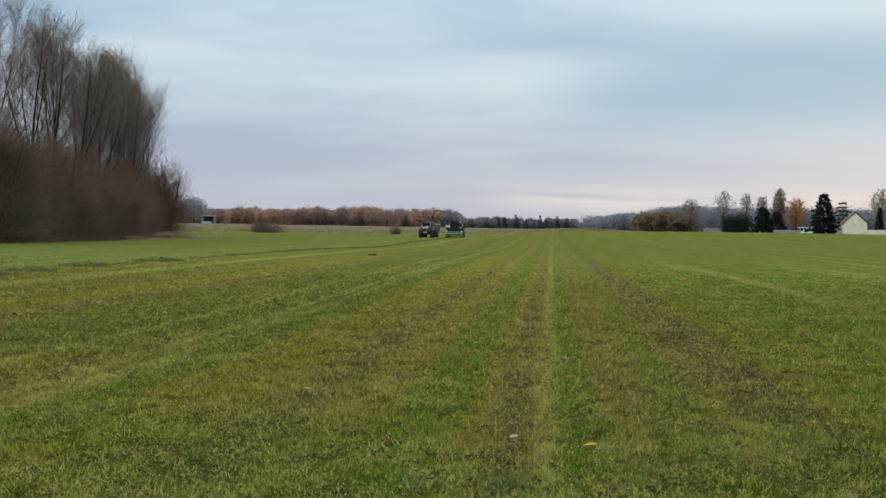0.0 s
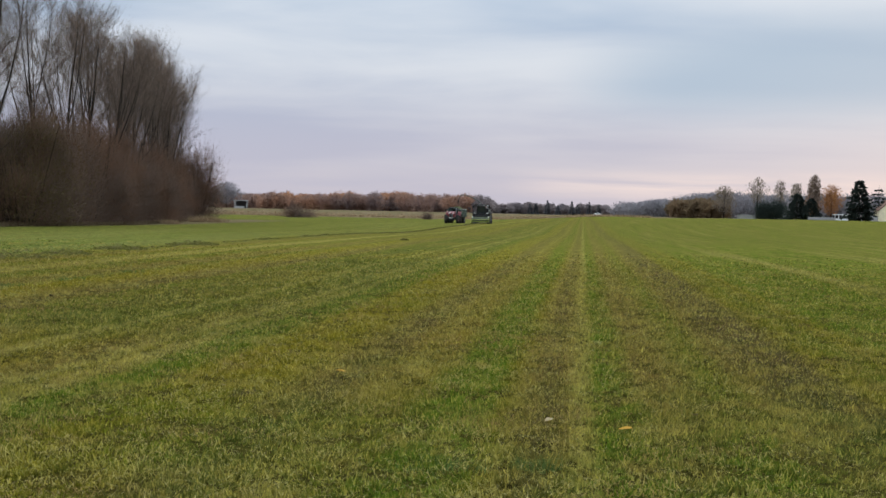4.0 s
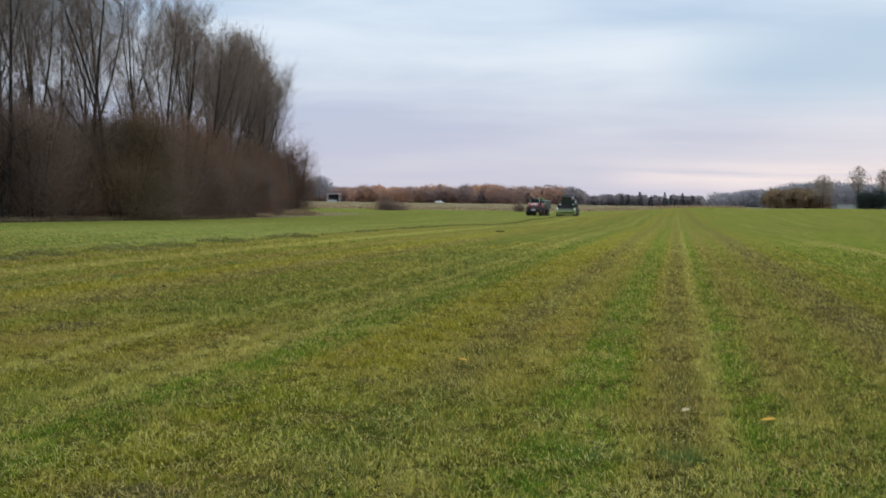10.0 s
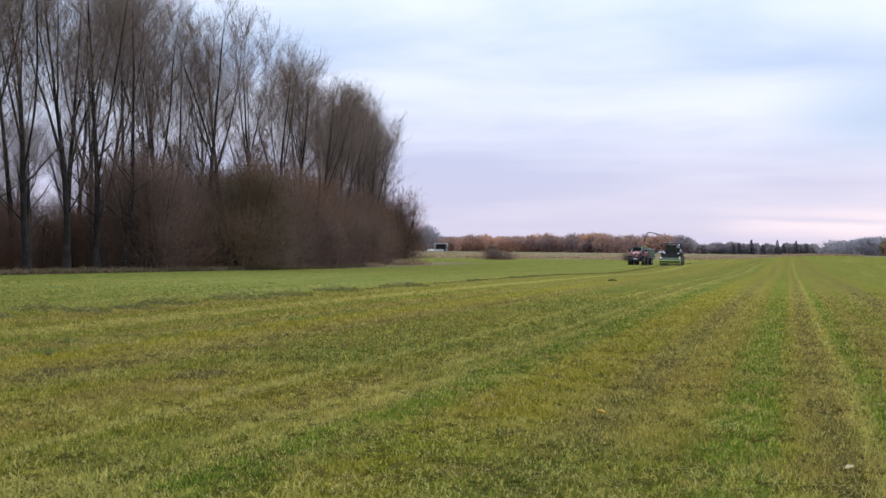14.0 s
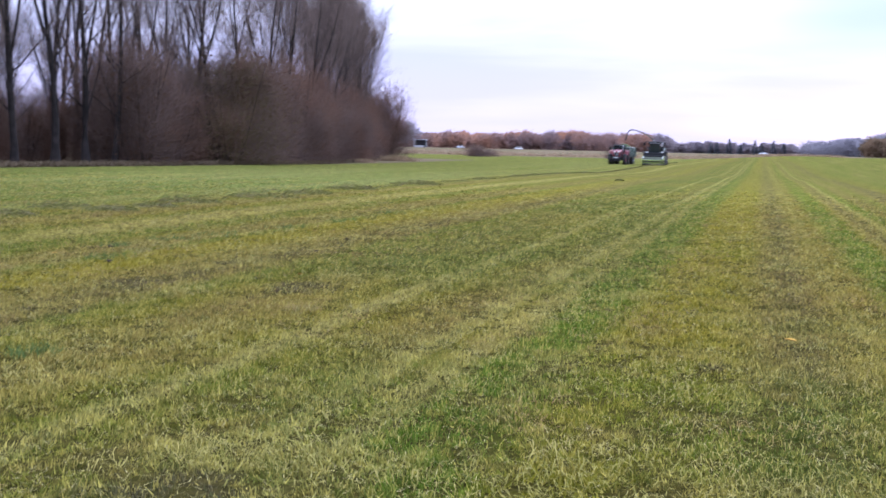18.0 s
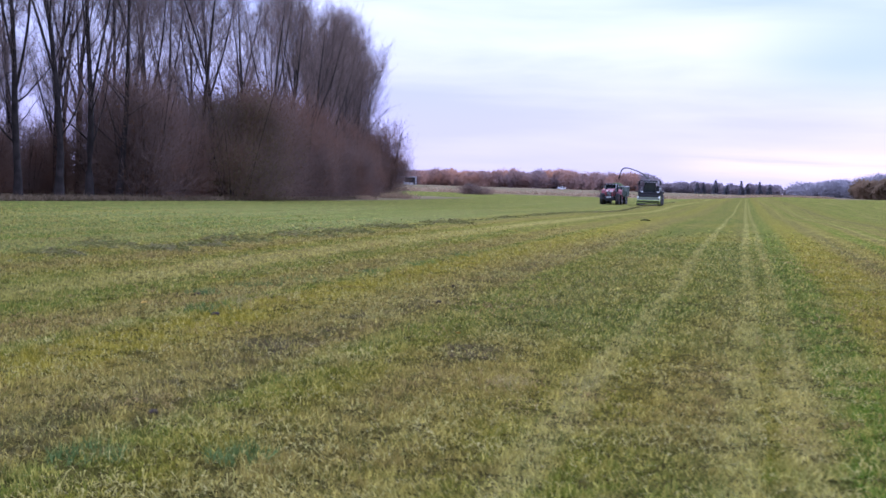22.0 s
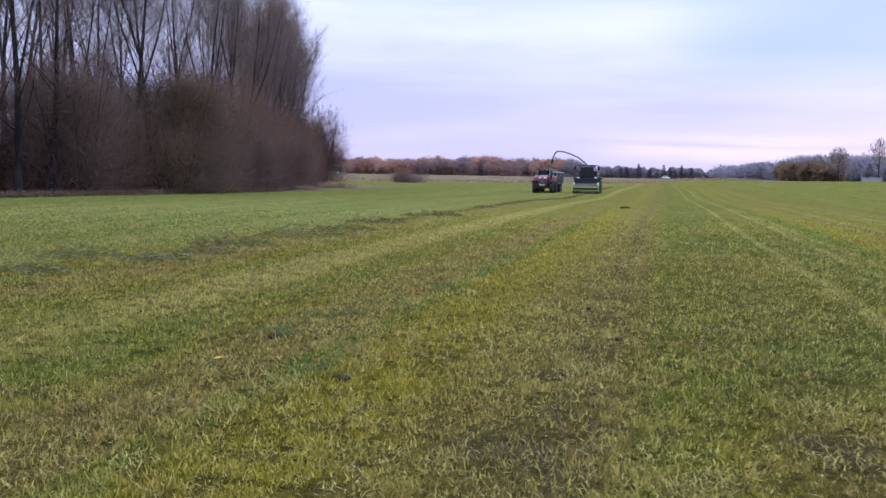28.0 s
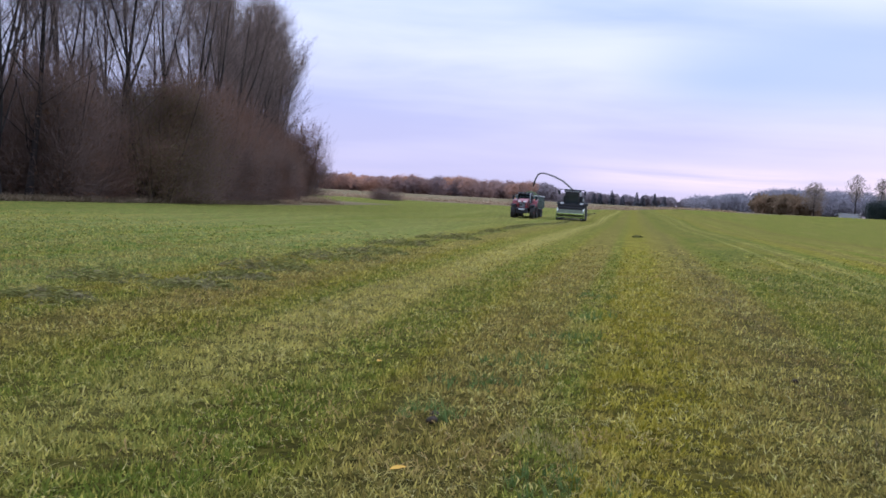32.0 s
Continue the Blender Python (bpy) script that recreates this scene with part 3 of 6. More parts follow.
def build_grass():
    """Stubble over the field, thick before the walk and thinning evenly into the distance."""
    rng = np.random.default_rng(11)
    sets = []
    ys = np.geomspace(4.5, 50, 46)
    for y0, y1 in zip(ys, ys[1:]):
        ym = (y0 + y1) / 2
        f = max(ym, 10) / 10
        x0, x1 = max(-12 - 0.85 * (ym - 3), -41), 1.5 + 0.32 * ym
        n = int((x1 - x0) * (y1 - y0) * 880 * f ** -1.8 * (1 - 0.92 * float(smooth(ym, 22, 50))))
        x, y = rng.uniform(x0, x1, n), rng.uniform(y0, y1, n)
        thick = 0.16 * lumps(x, y, 0.9, 1) + 0.34 * lumps(x, y, 0.32, 2) + 0.50 * lumps(x, y, 0.13, 3)
        keep = rng.uniform(0, 1, n) < np.clip(3.0 * (thick - 0.42) + 0.68, 0.36, 1)
        x, y, thick = x[keep], y[keep], thick[keep]
        ln = (0.034 + 0.05 * np.clip(thick - 0.3, 0, 1)) * rng.uniform(0.7, 1.35, len(x)) * f ** 0.1
        w = np.full(len(x), 0.0108) * f ** 0.8
        sets.append(tufts(rng, x, y, ln, w, 7 if ym < 16 else 6 if ym < 32 else 5, 0.018 * f ** 0.6, 1.15, 1.0))
    # thinner cover behind the walk's start
    x, y = rng.uniform(-18, 8, 30000), rng.uniform(-6, 4.6, 30000)
    sets.append(tufts(rng, x, y, rng.uniform(0.04, 0.1, 30000), np.full(30000, 0.013), 5, 0.03, 1.0))
    me = triangles("grass", np.concatenate(sets))
    return tagged(put("grass", me, MAT_GRASS), "short cut grass stubble, green and straw-coloured", "grass", kind="stuff")


build_grass()


def build_straw():
    """Loose pale stalks lying on the stubble."""
    rng = np.random.default_rng(12)
    n = 90000
    y = 5 + 35 * rng.uniform(0, 1, n) ** 1.6
    x = rng.uniform(-1, 0, n) * (12 + 0.85 * (y - 3)) + rng.uniform(0, 1, n) * (1.5 + 0.32 * y)
    keep = rng.uniform(0, 1, n) < 0.15 + 0.9 * lumps(x, y, 0.7, 8) ** 2
    x, y = x[keep], y[keep]
    m = len(x)
    a, f = rng.uniform(0, 6.28, m), 0.7 + y / 22
    d = np.stack([np.cos(a), np.sin(a), rng.normal(0, 0.12, m)], 1)
    s = np.stack([-np.sin(a), np.cos(a), np.zeros(m)], 1)
    ln = rng.uniform(0.03, 0.10, m)[:, None]
    c = np.stack([x, y, height(x, y) + rng.uniform(0.015, 0.05, m)], 1)
    t = np.stack([c - d * ln / 2 - s * 0.0022 * f[:, None], c - d * ln / 2 + s * 0.0022 * f[:, None], c + d * ln / 2 + np.array([0, 0, 0.01])], 1)
    tagged(put("loose_straw", triangles("loose_straw", t), MAT_STRAW), "loose pale dry stalks scattered over the stubble", "straw", kind="stuff")


build_straw()


def curls(rng, x, y, length, width):
    """Long blades that rise, bend over and hang, two faces each."""
    n = len(x)
    a = rng.uniform(0, 6.28, n)
    way = np.stack([np.cos(a), np.sin(a), np.zeros(n)], 1)
    turn = a + rng.normal(0, 0.7, n)
    way2 = np.stack([np.cos(turn), np.sin(turn), np.zeros(n)], 1)
    up = np.array([0, 0, 1.0])
    ln = (length * rng.uniform(0.6, 1.3, n))[:, None]
    rise = rng.uniform(0.18, 0.6, n)[:, None]
    foot = np.stack([x, y, height(x, y) + rng.uniform(0.0, 0.02, n)], 1)
    mid = foot + way * ln * 0.45 + up * ln * rise
    tip = mid + way2 * ln * 0.55 + up * ln * rng.uniform(-0.35, 0.15, n)[:, None]
    tip[:, 2] = np.maximum(tip[:, 2], foot[:, 2] + 0.008)
    side = np.cross(way, up) * (width * rng.uniform(0.7, 1.3, n))[:, None] / 2
    return np.concatenate([np.stack([foot - side * 0.5, mid - side, mid + side], 1), np.stack([mid + side, mid - side, tip], 1)])


def build_curls():
    """Bent dead blades standing proud of the stubble, gathered in drifts."""
    rng = np.random.default_rng(14)
    n = 130000
    y = 4.6 * (34 / 4.6) ** rng.uniform(0, 1, n)
    x = rng.uniform(-1, 0, n) * (10 + 0.75 * (y - 3)) + rng.uniform(0, 1, n) * (1.5 + 0.32 * y)
    drift = 0.55 * lumps(x, y, 0.55, 31) + 0.45 * lumps(x, y, 0.17, 32)
    keep = rng.uniform(0, 1, n) < np.clip(2.6 * (drift - 0.42), 0.05, 0.9)
    x, y = x[keep], y[keep]
    f = np.maximum(y, 9) / 9
    t = curls(rng, x, y, 0.085 * f ** 0.25 * rng.uniform(0.7, 1.3, len(x)), 0.0062 * f ** 0.85)
    tagged(put("dead_blades", triangles("dead_blades", t), MAT_DEAD), "bent pale dead grass blades over the stubble", "dead grass", kind="stuff")
    for i, (px, py, r, k) in enumerate(((-5.1, 6.1, 0.22, 60), (-4.62, 6.2, 0.26, 90), (-3.45, 6.4, 0.2, 40), (-6.6, 10.7, 0.25, 70), (-8.0, 11.4, 0.2, 50), (-10.85, 12.4, 0.22, 60), (-10.8, 13.3, 0.25, 60), (-0.7, 6.9, 0.3, 40), (-8.7, 14.3, 0.22, 60), (-2.9, 8.3, 0.15, 20), (-3.6, 11.4, 0.4, 70))):
        q, a = np.sqrt(rng.uniform(0, 1, k)) * r, rng.uniform(0, 6.28, k)
        t = curls(rng, px + q * np.cos(a), py + q * np.sin(a), np.full(k, 0.16), np.full(k, 0.0065))
        tagged(put("laid_tuft", triangles("laid_tuft", t), MAT_DEAD), "tuft of long bleached grass laid over by the mower", "dead grass", kind="stuff")


build_curls()


def build_windrow():
    """The long swath of cut grass that the harvester picks up, heaped in clumps."""
    rng = np.random.default_rng(5)
    out_tris = []
    y = np.sort(rng.uniform(8, 196, 7000))
    amount = np.array([0.5 + 0.5 * noise.noise((0.0, v * 0.35, 3.0)) + 0.35 * noise.noise((4.0, v * 0.9, 1.0)) for v in y])
    amount = np.clip((amount - 0.35) * 1.6 + smooth(y, 40, 80) * 0.12, 0.0, 1.2) * (0.4 + 0.6 * smooth(y, 30, 52))
    keep = rng.uniform(0, 1.0, len(y)) < amount + 0.04
    y, amount = y[keep], amount[keep]
    x = -16.6 + rng.normal(0, 0.2, len(y)) + 0.18 * np.sin(y * 0.13)
    top = np.exp(-((x + 16.6) / 0.5) ** 2) * 0.14 * amount
    z = height(x, y) + rng.uniform(0, 1, len(y)) * top
    c = np.stack([x, y, z], 1)
    for k in range(5):
        far = 1 + y / 60
        d = rng.normal(0, 1, c.shape) * np.array([1, 1, 0.35])
        d /= np.linalg.norm(d, axis=1)[:, None]
        e = rng.normal(0, 1, c.shape)
        e /= np.linalg.norm(e, axis=1)[:, None]
        ln = rng.uniform(0.08, 0.2, len(y))
        o = c + rng.normal(0, 0.05, c.shape) * np.array([1, 1, 0.3])
        o[:, 2] = np.maximum(o[:, 2], height(o[:, 0], o[:, 1]) + 0.01)
        out_tris.append(np.stack([o - d * ln[:, None] / 2, o + d * ln[:, None] / 2, o + e * (0.010 * far)[:, None] + np.array([0, 0, 0.012])], 1))
    me = triangles("windrow", np.concatenate(out_tris))
    return tagged(put("windrow", me, MAT_SWATH), "long low swath of dark cut grass lying on the field", "cut grass", kind="stuff")


build_windrow()


def heap(name, seed, x, y, r, tall, material, label, category, stalks=900, ln0=0.06, ln1=0.2):
    """A small low heap of lying stalks."""
    rng = np.random.default_rng(seed)
    q, a = np.sqrt(rng.uniform(0, 1, stalks)) * r, rng.uniform(0, 6.28, stalks)
    px, py = x + q * np.cos(a) * 1.5, y + q * np.sin(a)
    top = tall * np.clip(1 - (q / r) ** 2, 0, 1) * (0.6 + 0.8 * lumps(px, py, 0.12, seed))
    c = np.stack([px, py, height(px, py) + 0.012 + rng.uniform(0, 1, stalks) * top], 1)
    d = rng.normal(0, 1, c.shape) * np.array([1, 1, 0.3])
    d /= np.linalg.norm(d, axis=1)[:, None]
    e = rng.normal(0, 1, c.shape)
    e /= np.linalg.norm(e, axis=1)[:, None]
    ln = rng.uniform(ln0, ln1, stalks)[:, None]
    w = 0.004 + 0.00035 * y
    t = np.stack([c - d * ln / 2, c + d * ln / 2, c + e * w + np.array([0, 0, w])], 1)
    t[:, :, 2] = np.maximum(t[:, :, 2], height(t[:, :, 0], t[:, :, 1]) + 0.004)
    return tagged(put(name, triangles(name, t), material), label, category, kind="stuff")


for i, (x, y, r, h) in enumerate(((-16.4, 31.4, 0.75, 0.24), (-16.5, 27.3, 0.6, 0.2), (-16.1, 23.1, 0.42, 0.14), (-17.5, 23.3, 0.55, 0.17), (-16.2, 25.0, 0.4, 0.12), (-16.3, 34.5, 0.6, 0.18), (-16.8, 40.0, 0.7, 0.2), (-16.5, 47.0, 0.8, 0.2), (-16.9, 20.6, 0.4, 0.12), (-10.1, 64.3, 0.16, 0.08))):
    heap("grass_clump", 70 + i, x, y, r, h, MAT_SWATH, "clump of dark wet cut grass left on the stubble", "cut grass", 700)
def patch(name, seed, x, y, r, n, length, material, label, category):
    """A patch of upright tufts of its own kind."""
    rng = np.random.default_rng(seed)
    q, a = np.sqrt(rng.uniform(0, 1, n)) * r, rng.uniform(0, 6.28, n)
    t = tufts(rng, x + q * np.cos(a), y + q * np.sin(a), np.full(n, length) * rng.uniform(0.6, 1.2, n), np.full(n, 0.006 + 0.0002 * y), 8, 0.012, 0.7)
    return tagged(put(name, triangles(name, t), material), label, category, kind="stuff")


for i, (x, y, r) in enumerate(((-11.0, 20.6, 0.4), (-11.3, 18.6, 0.35), (-11.5, 17.3, 0.4), (-10.9, 23.2, 0.35), (-11.6, 15.9, 0.25), (-10.8, 26.5, 0.4), (-10.7, 14.2, 0.35), (-0.85, 6.95, 0.3), (-0.3, 7.05, 0.16), (-7.5, 8.1, 0.2), (-8.2, 7.8, 0.2))):
    patch("green_tuft", 90 + i, x, y, r, 34, 0.105, MAT_TUFT, "tuft of bluish green longer grass", "grass")
for i, (x, y, r) in enumerate(((-10.95, 15.35, 0.2), (-10.7, 15.1, 0.16), (-6.6, 10.85, 0.16), (-13.6, 20.9, 0.5), (-14.0, 22.6, 0.5), (-13.8, 25.5, 0.6), (-6.05, 11.1, 0.25))):
    patch("straw_tuft", 110 + i, x, y, r, 26, 0.09, MAT_STRAW, "tuft of bleached dry stubble", "straw")


def build_leaves():
    """Fallen leaves and dark clods before the walk."""
    bm = bmesh.new()
    rim = [(0.0, -0.055), (0.022, -0.03), (0.03, 0.0), (0.02, 0.03), (0.0, 0.06), (-0.02, 0.03), (-0.03, 0.0), (-0.022, -0.03)]
    mid = bm.verts.new((0, 0, 0.004))
    vs = [bm.verts.new((x, y, 0.012 + 0.25 * abs(x))) for x, y in rim]
    for i in range(8):
        bm.faces.new((mid, vs[i], vs[(i + 1) % 8]))
    me = bpy.data.meshes.new("fallen_leaf")
    bm.to_mesh(me)
    bm.free()
    r = random.Random(4)
    for mat, spots, lab in ((MAT_LEAF_PALE, ((-0.25, 8.52), (0.86, 8.98), (-3.1, 9.6)), "pale dry fallen leaf lying on the grass"),
                            (MAT_LEAF_AMBER, ((0.31, 8.27), (-11.5, 14.2), (-2.3, 10.7), (-7.6, 13.2), (-12.4, 17.8)), "amber fallen leaf lying on the grass")):
        m2 = me.copy()
        m2.materials.append(mat)
        for x, y in spots:
            ob = tagged(new("fallen_leaf", m2), lab, "leaf", "fallen leaves")
            ob.matrix_basis = pose(x, y, hz(x, y) + 0.045, r.uniform(-15, 15), r.uniform(-15, 15), r.uniform(0, 360)) @ Matrix.Scale(r.uniform(0.75, 1.0), 4)
    for x, y, s in ((-11.58, 15.65, 1.0), (-10.38, 13.7, 1.1), (-8.43, 8.87, 0.8), (-11.6, 15.85, 0.8), (-9.0, 18.5, 0.7), (-8.6, 16.2, 0.8)):
        bm = bmesh.new()
        bmesh.ops.create_icosphere(bm, subdivisions=2, radius=0.042 * s)
        for v in bm.verts:
            v.co *= 1 + 0.45 * noise.noise(v.co * 18 + Vector((x, y, 0)))
            v.co.z *= 0.65
        ob = part("soil_clod", bm, MAT_CLOD, None, flat=True)
        tagged(ob, "dark clod of damp soil on the stubble", "soil clod", "soil clods")
        ob.matrix_basis = pose(x, y, hz(x, y) + 0.02)


build_leaves()


# ---- trees ----
def rods(rng, start, end, r0, r1, sides=3):
    """Tapered thin prisms from start to end, as triangles."""
    d = end - start
    ln = np.linalg.norm(d, axis=1)[:, None] + 1e-9
    d = d / ln
    ref = np.where(np.abs(d[:, 2:3]) > 0.9, np.array([[1.0, 0, 0]]), np.array([[0, 0, 1.0]]))
    u = np.cross(d, ref)
    u /= np.linalg.norm(u, axis=1)[:, None] + 1e-9
    v = np.cross(d, u)
    tris = []
    for j in range(sides):
        a, b = 2 * math.pi * j / sides, 2 * math.pi * (j + 1) / sides
        pa, pb = u * math.cos(a) + v * math.sin(a), u * math.cos(b) + v * math.sin(b)
        s0, s1 = start + pa * r0[:, None], start + pb * r0[:, None]
        e0, e1 = end + pa * r1[:, None], end + pb * r1[:, None]
        tris += [np.stack([s0, s1, e1], 1), np.stack([s0, e1, e0], 1)]
    return np.concatenate(tris)


def pipe(paths, sides):
    """Jointed tapered tubes along paths of (points, radii): vertices and faces."""
    verts, faces = [], []
    for pts, rad in paths:
        first = len(verts)
        for i in range(len(pts)):
            d = Vector(pts[min(i + 1, len(pts) - 1)] - pts[max(i - 1, 0)]).normalized()
            q = d.to_track_quat("Z", "Y")
            for j in range(sides):
                a = 2 * math.pi * j / sides
                verts.append(Vector(pts[i]) + q @ Vector((rad[i] * math.cos(a), rad[i] * math.sin(a), 0)))
        for i in range(len(pts) - 1):
            for j in range(sides):
                k = first + i * sides
                faces.append((k + j, k + (j + 1) % sides, k + sides + (j + 1) % sides, k + sides + j))
    return verts, faces


def grow_tree(seed, tall, trunk_r, clear, spread, limbs, twigs, twig_len, forks):
    """A bare upright tree: the trunk's path, the main limbs' paths, finer branches, twig triangles."""
    rng = np.random.default_rng(seed)

    def limb(p, d, length, r, n, up_pull, wander):
        pts, rad = [p], [r]
        for i in range(n):
            d = d + rng.normal(0, wander, 3) + np.array([0, 0, up_pull])
            d = d / np.linalg.norm(d)
            p = p + d * length / n
            pts.append(p), rad.append(max(0.008, r * (1 - (i + 1) / n) ** 0.8))
        return np.array(pts), np.array(rad)

    trunk, rad = limb(np.array([0, 0, -0.2]), np.array([rng.normal(0, 0.03), rng.normal(0, 0.03), 1.0]), tall, trunk_r, 14, 0.06, 0.028)
    rad = rad * (1 - 0.45 * np.linspace(0, 1, len(rad)))
    rad[0] *= 1.35
    main, second, third = [(trunk, rad)], [], []
    for k in range(forks):
        i = int(14 * rng.uniform(0.3, 0.58))
        a = rng.uniform(0, 6.28)
        main.append(limb(trunk[i], np.array([math.cos(a) * 0.3, math.sin(a) * 0.3, 1.0]), tall * (1.0 - i / 14) * rng.uniform(0.9, 1.0), rad[i] * rng.uniform(0.42, 0.62), 11, 0.09, 0.045))
    per = limbs // len(main) + 5
    for pts, rr in main:
        for k in range(per):
            f = clear + (0.97 - clear) * ((k + rng.uniform()) / per)
            q = f * (len(pts) - 1)
            i = min(int(q), len(pts) - 2)
            p = pts[i] + (pts[i + 1] - pts[i]) * (q - i)
            a = rng.uniform(0, 6.28)
            steep = rng.uniform(0.55, 1.25) * (1.15 - 0.35 * f)
            d = np.array([math.cos(a) * steep, math.sin(a) * steep, 1.0])
            ln = spread * (1.08 - f) ** 0.62 * rng.uniform(0.75, 1.12)
            ln = min(ln, (tall - p[2]) * 1.05 + 0.9)
            second.append(limb(p, d / np.linalg.norm(d), ln, min(0.06, max(0.020, rr[i] * 0.27)), 7, 0.06, 0.085))
    for pts, rr in second:
        for k in range(7):
            i = rng.integers(1, len(pts) - 1)
            a = rng.uniform(0, 6.28)
            d = (pts[i] - pts[i - 1])
            d = d / np.linalg.norm(d) + np.array([math.cos(a), math.sin(a), rng.uniform(-0.2, 0.4)]) * 0.6
            third.append(limb(pts[i], d / np.linalg.norm(d), rng.uniform(0.8, 2.2), max(0.010, rr[i] * 0.42), 4, 0.10, 0.13))
    hosts = np.concatenate([p[1:] for p, _ in third + third + second] + 5 * [p[-3:] for p, _ in main])
    pick = rng.integers(0, len(hosts), twigs)
    o = hosts[pick] + rng.normal(0, 0.2, (twigs, 3))
    d = rng.normal(0, 0.46, (twigs, 3)) + np.array([0, 0, 0.78])
    d /= np.linalg.norm(d, axis=1)[:, None]
    ln = rng.uniform(0.35, 1.0, twigs)[:, None] * twig_len
    w = np.cross(d, rng.normal(0, 1, (twigs, 3)))
    w /= np.linalg.norm(w, axis=1)[:, None]
    fine = np.stack([o - w * 0.005, o + w * 0.005, o + d * ln], 1)
    second.sort(key=lambda p: -p[1][0])
    return main[0], main[1:] + second[:9 - forks], second[9 - forks:] + third, fine


def make_tree(grown, name, label, category, group, m, mats):
    trunk, limbs, rest, fine = grown
    ob = empty(name, m, label, category, group)
    put("trunk", mesh_from("trunk", *pipe([trunk], 8), True), mats[0], ob)
    for l in limbs:
        put("limb", mesh_from("limb", *pipe([l], 6), True), mats[0], ob)
    tagged(put("branchwork", mesh_from("branchwork", *pipe(rest, 3)), mats[2], ob), kind="stuff")
    tagged(put("crown", triangles("crown", fine), mats[1], ob), kind="stuff")
    return ob


rnd = random.Random(21)
poplars = [make_tree(grow_tree(100 + i, (20.0, 20.6, 19.6, 20.3, 19.8)[i], 0.215 + 0.018 * (i % 3), (0.13, 0.1, 0.14, 0.12, 0.13)[i], 6.3, 40, 8200, 0.95, (2, 2, 3, 2, 3)[i]), "poplar", "tall bare grey poplar at the edge of the wood", "tree", "poplars of the wood",
                     pose((-44.8, -44.8, -44.6, -44.9, -48.5)[i], (42.4, 54.6, 62.8, 70.0, 80.0)[i], 0, 0, 0, 40 * i) @ Matrix.Scale(1.06, 4), (MAT_BARK, MAT_TWIG, MAT_BRANCH)) for i in range(5)]


def wood_edge(y):
    """Where the wood's foot runs, across the field's rows."""
    return -42.3 - 9.4 * float(smooth(y, 88, 158))


def place(source, x, y, s=1.0, turn=None):
    m = pose(x, y, hz(x, y) - 0.03, 0, 0, rnd.uniform(0, 360) if turn is None else turn)
    ob = copy_thing(source, m)
    ob.scale = (s, s, s * rnd.uniform(0.98, 1.02))
    return ob


def build_wood():
    for row, (back, step, y0, y1) in enumerate(((2.4, 4.4, 26, 156), (8.5, 6.0, 26, 95), (14.0, 6.5, 30, 95), (9.0, 12.0, 95, 157))):
        y = y0
        while y < y1:
            if row or not 38 < y < 80:
                s = rnd.uniform(0.975, 1.015) * (1.09 - 0.09 * float(smooth(y, 80, 95)))
                place(poplars[rnd.randrange(5)], wood_edge(y) - back + rnd.uniform(-1.2, 1.2) - 1.2 - 2.3 * float(smooth(y, 134, 156)), y, s)
            y += step * rnd.uniform(0.75, 1.25)


build_wood()
for y in (46.4, 50.5, 58.8, 66.7, 75.0):
    place(poplars[rnd.randrange(5)], -44.8 - (3.2 if y > 70 else 0) + rnd.uniform(-0.3, 0.3), y, rnd.uniform(1.04, 1.1))
for x, y, k in ((-58.5, 154, 0.96), (-61, 157, 0.94), (-65, 154, 0.98), (-57.5, 146, 1.0), (-53.5, 128, 1.0), (-56, 134, 1.0), (-54.5, 139, 0.98), (-55.5, 143, 0.98), (-56.4, 149, 0.98), (-56.8, 153, 0.95), (-59, 140, 1.0), (-57.0, 157, 0.92), (-51, 120, 0.98), (-50.5, 74, 1.1)):
    place(poplars[rnd.randrange(5)], x, y, k)


for k in range(34):    # young trees below the tall ones
    y = 26 + 2.1 * k
    place(poplars[rnd.randrange(5)], -47.5 - rnd.uniform(0, 18), y + rnd.uniform(-1, 1), rnd.uniform(0.42, 0.62))


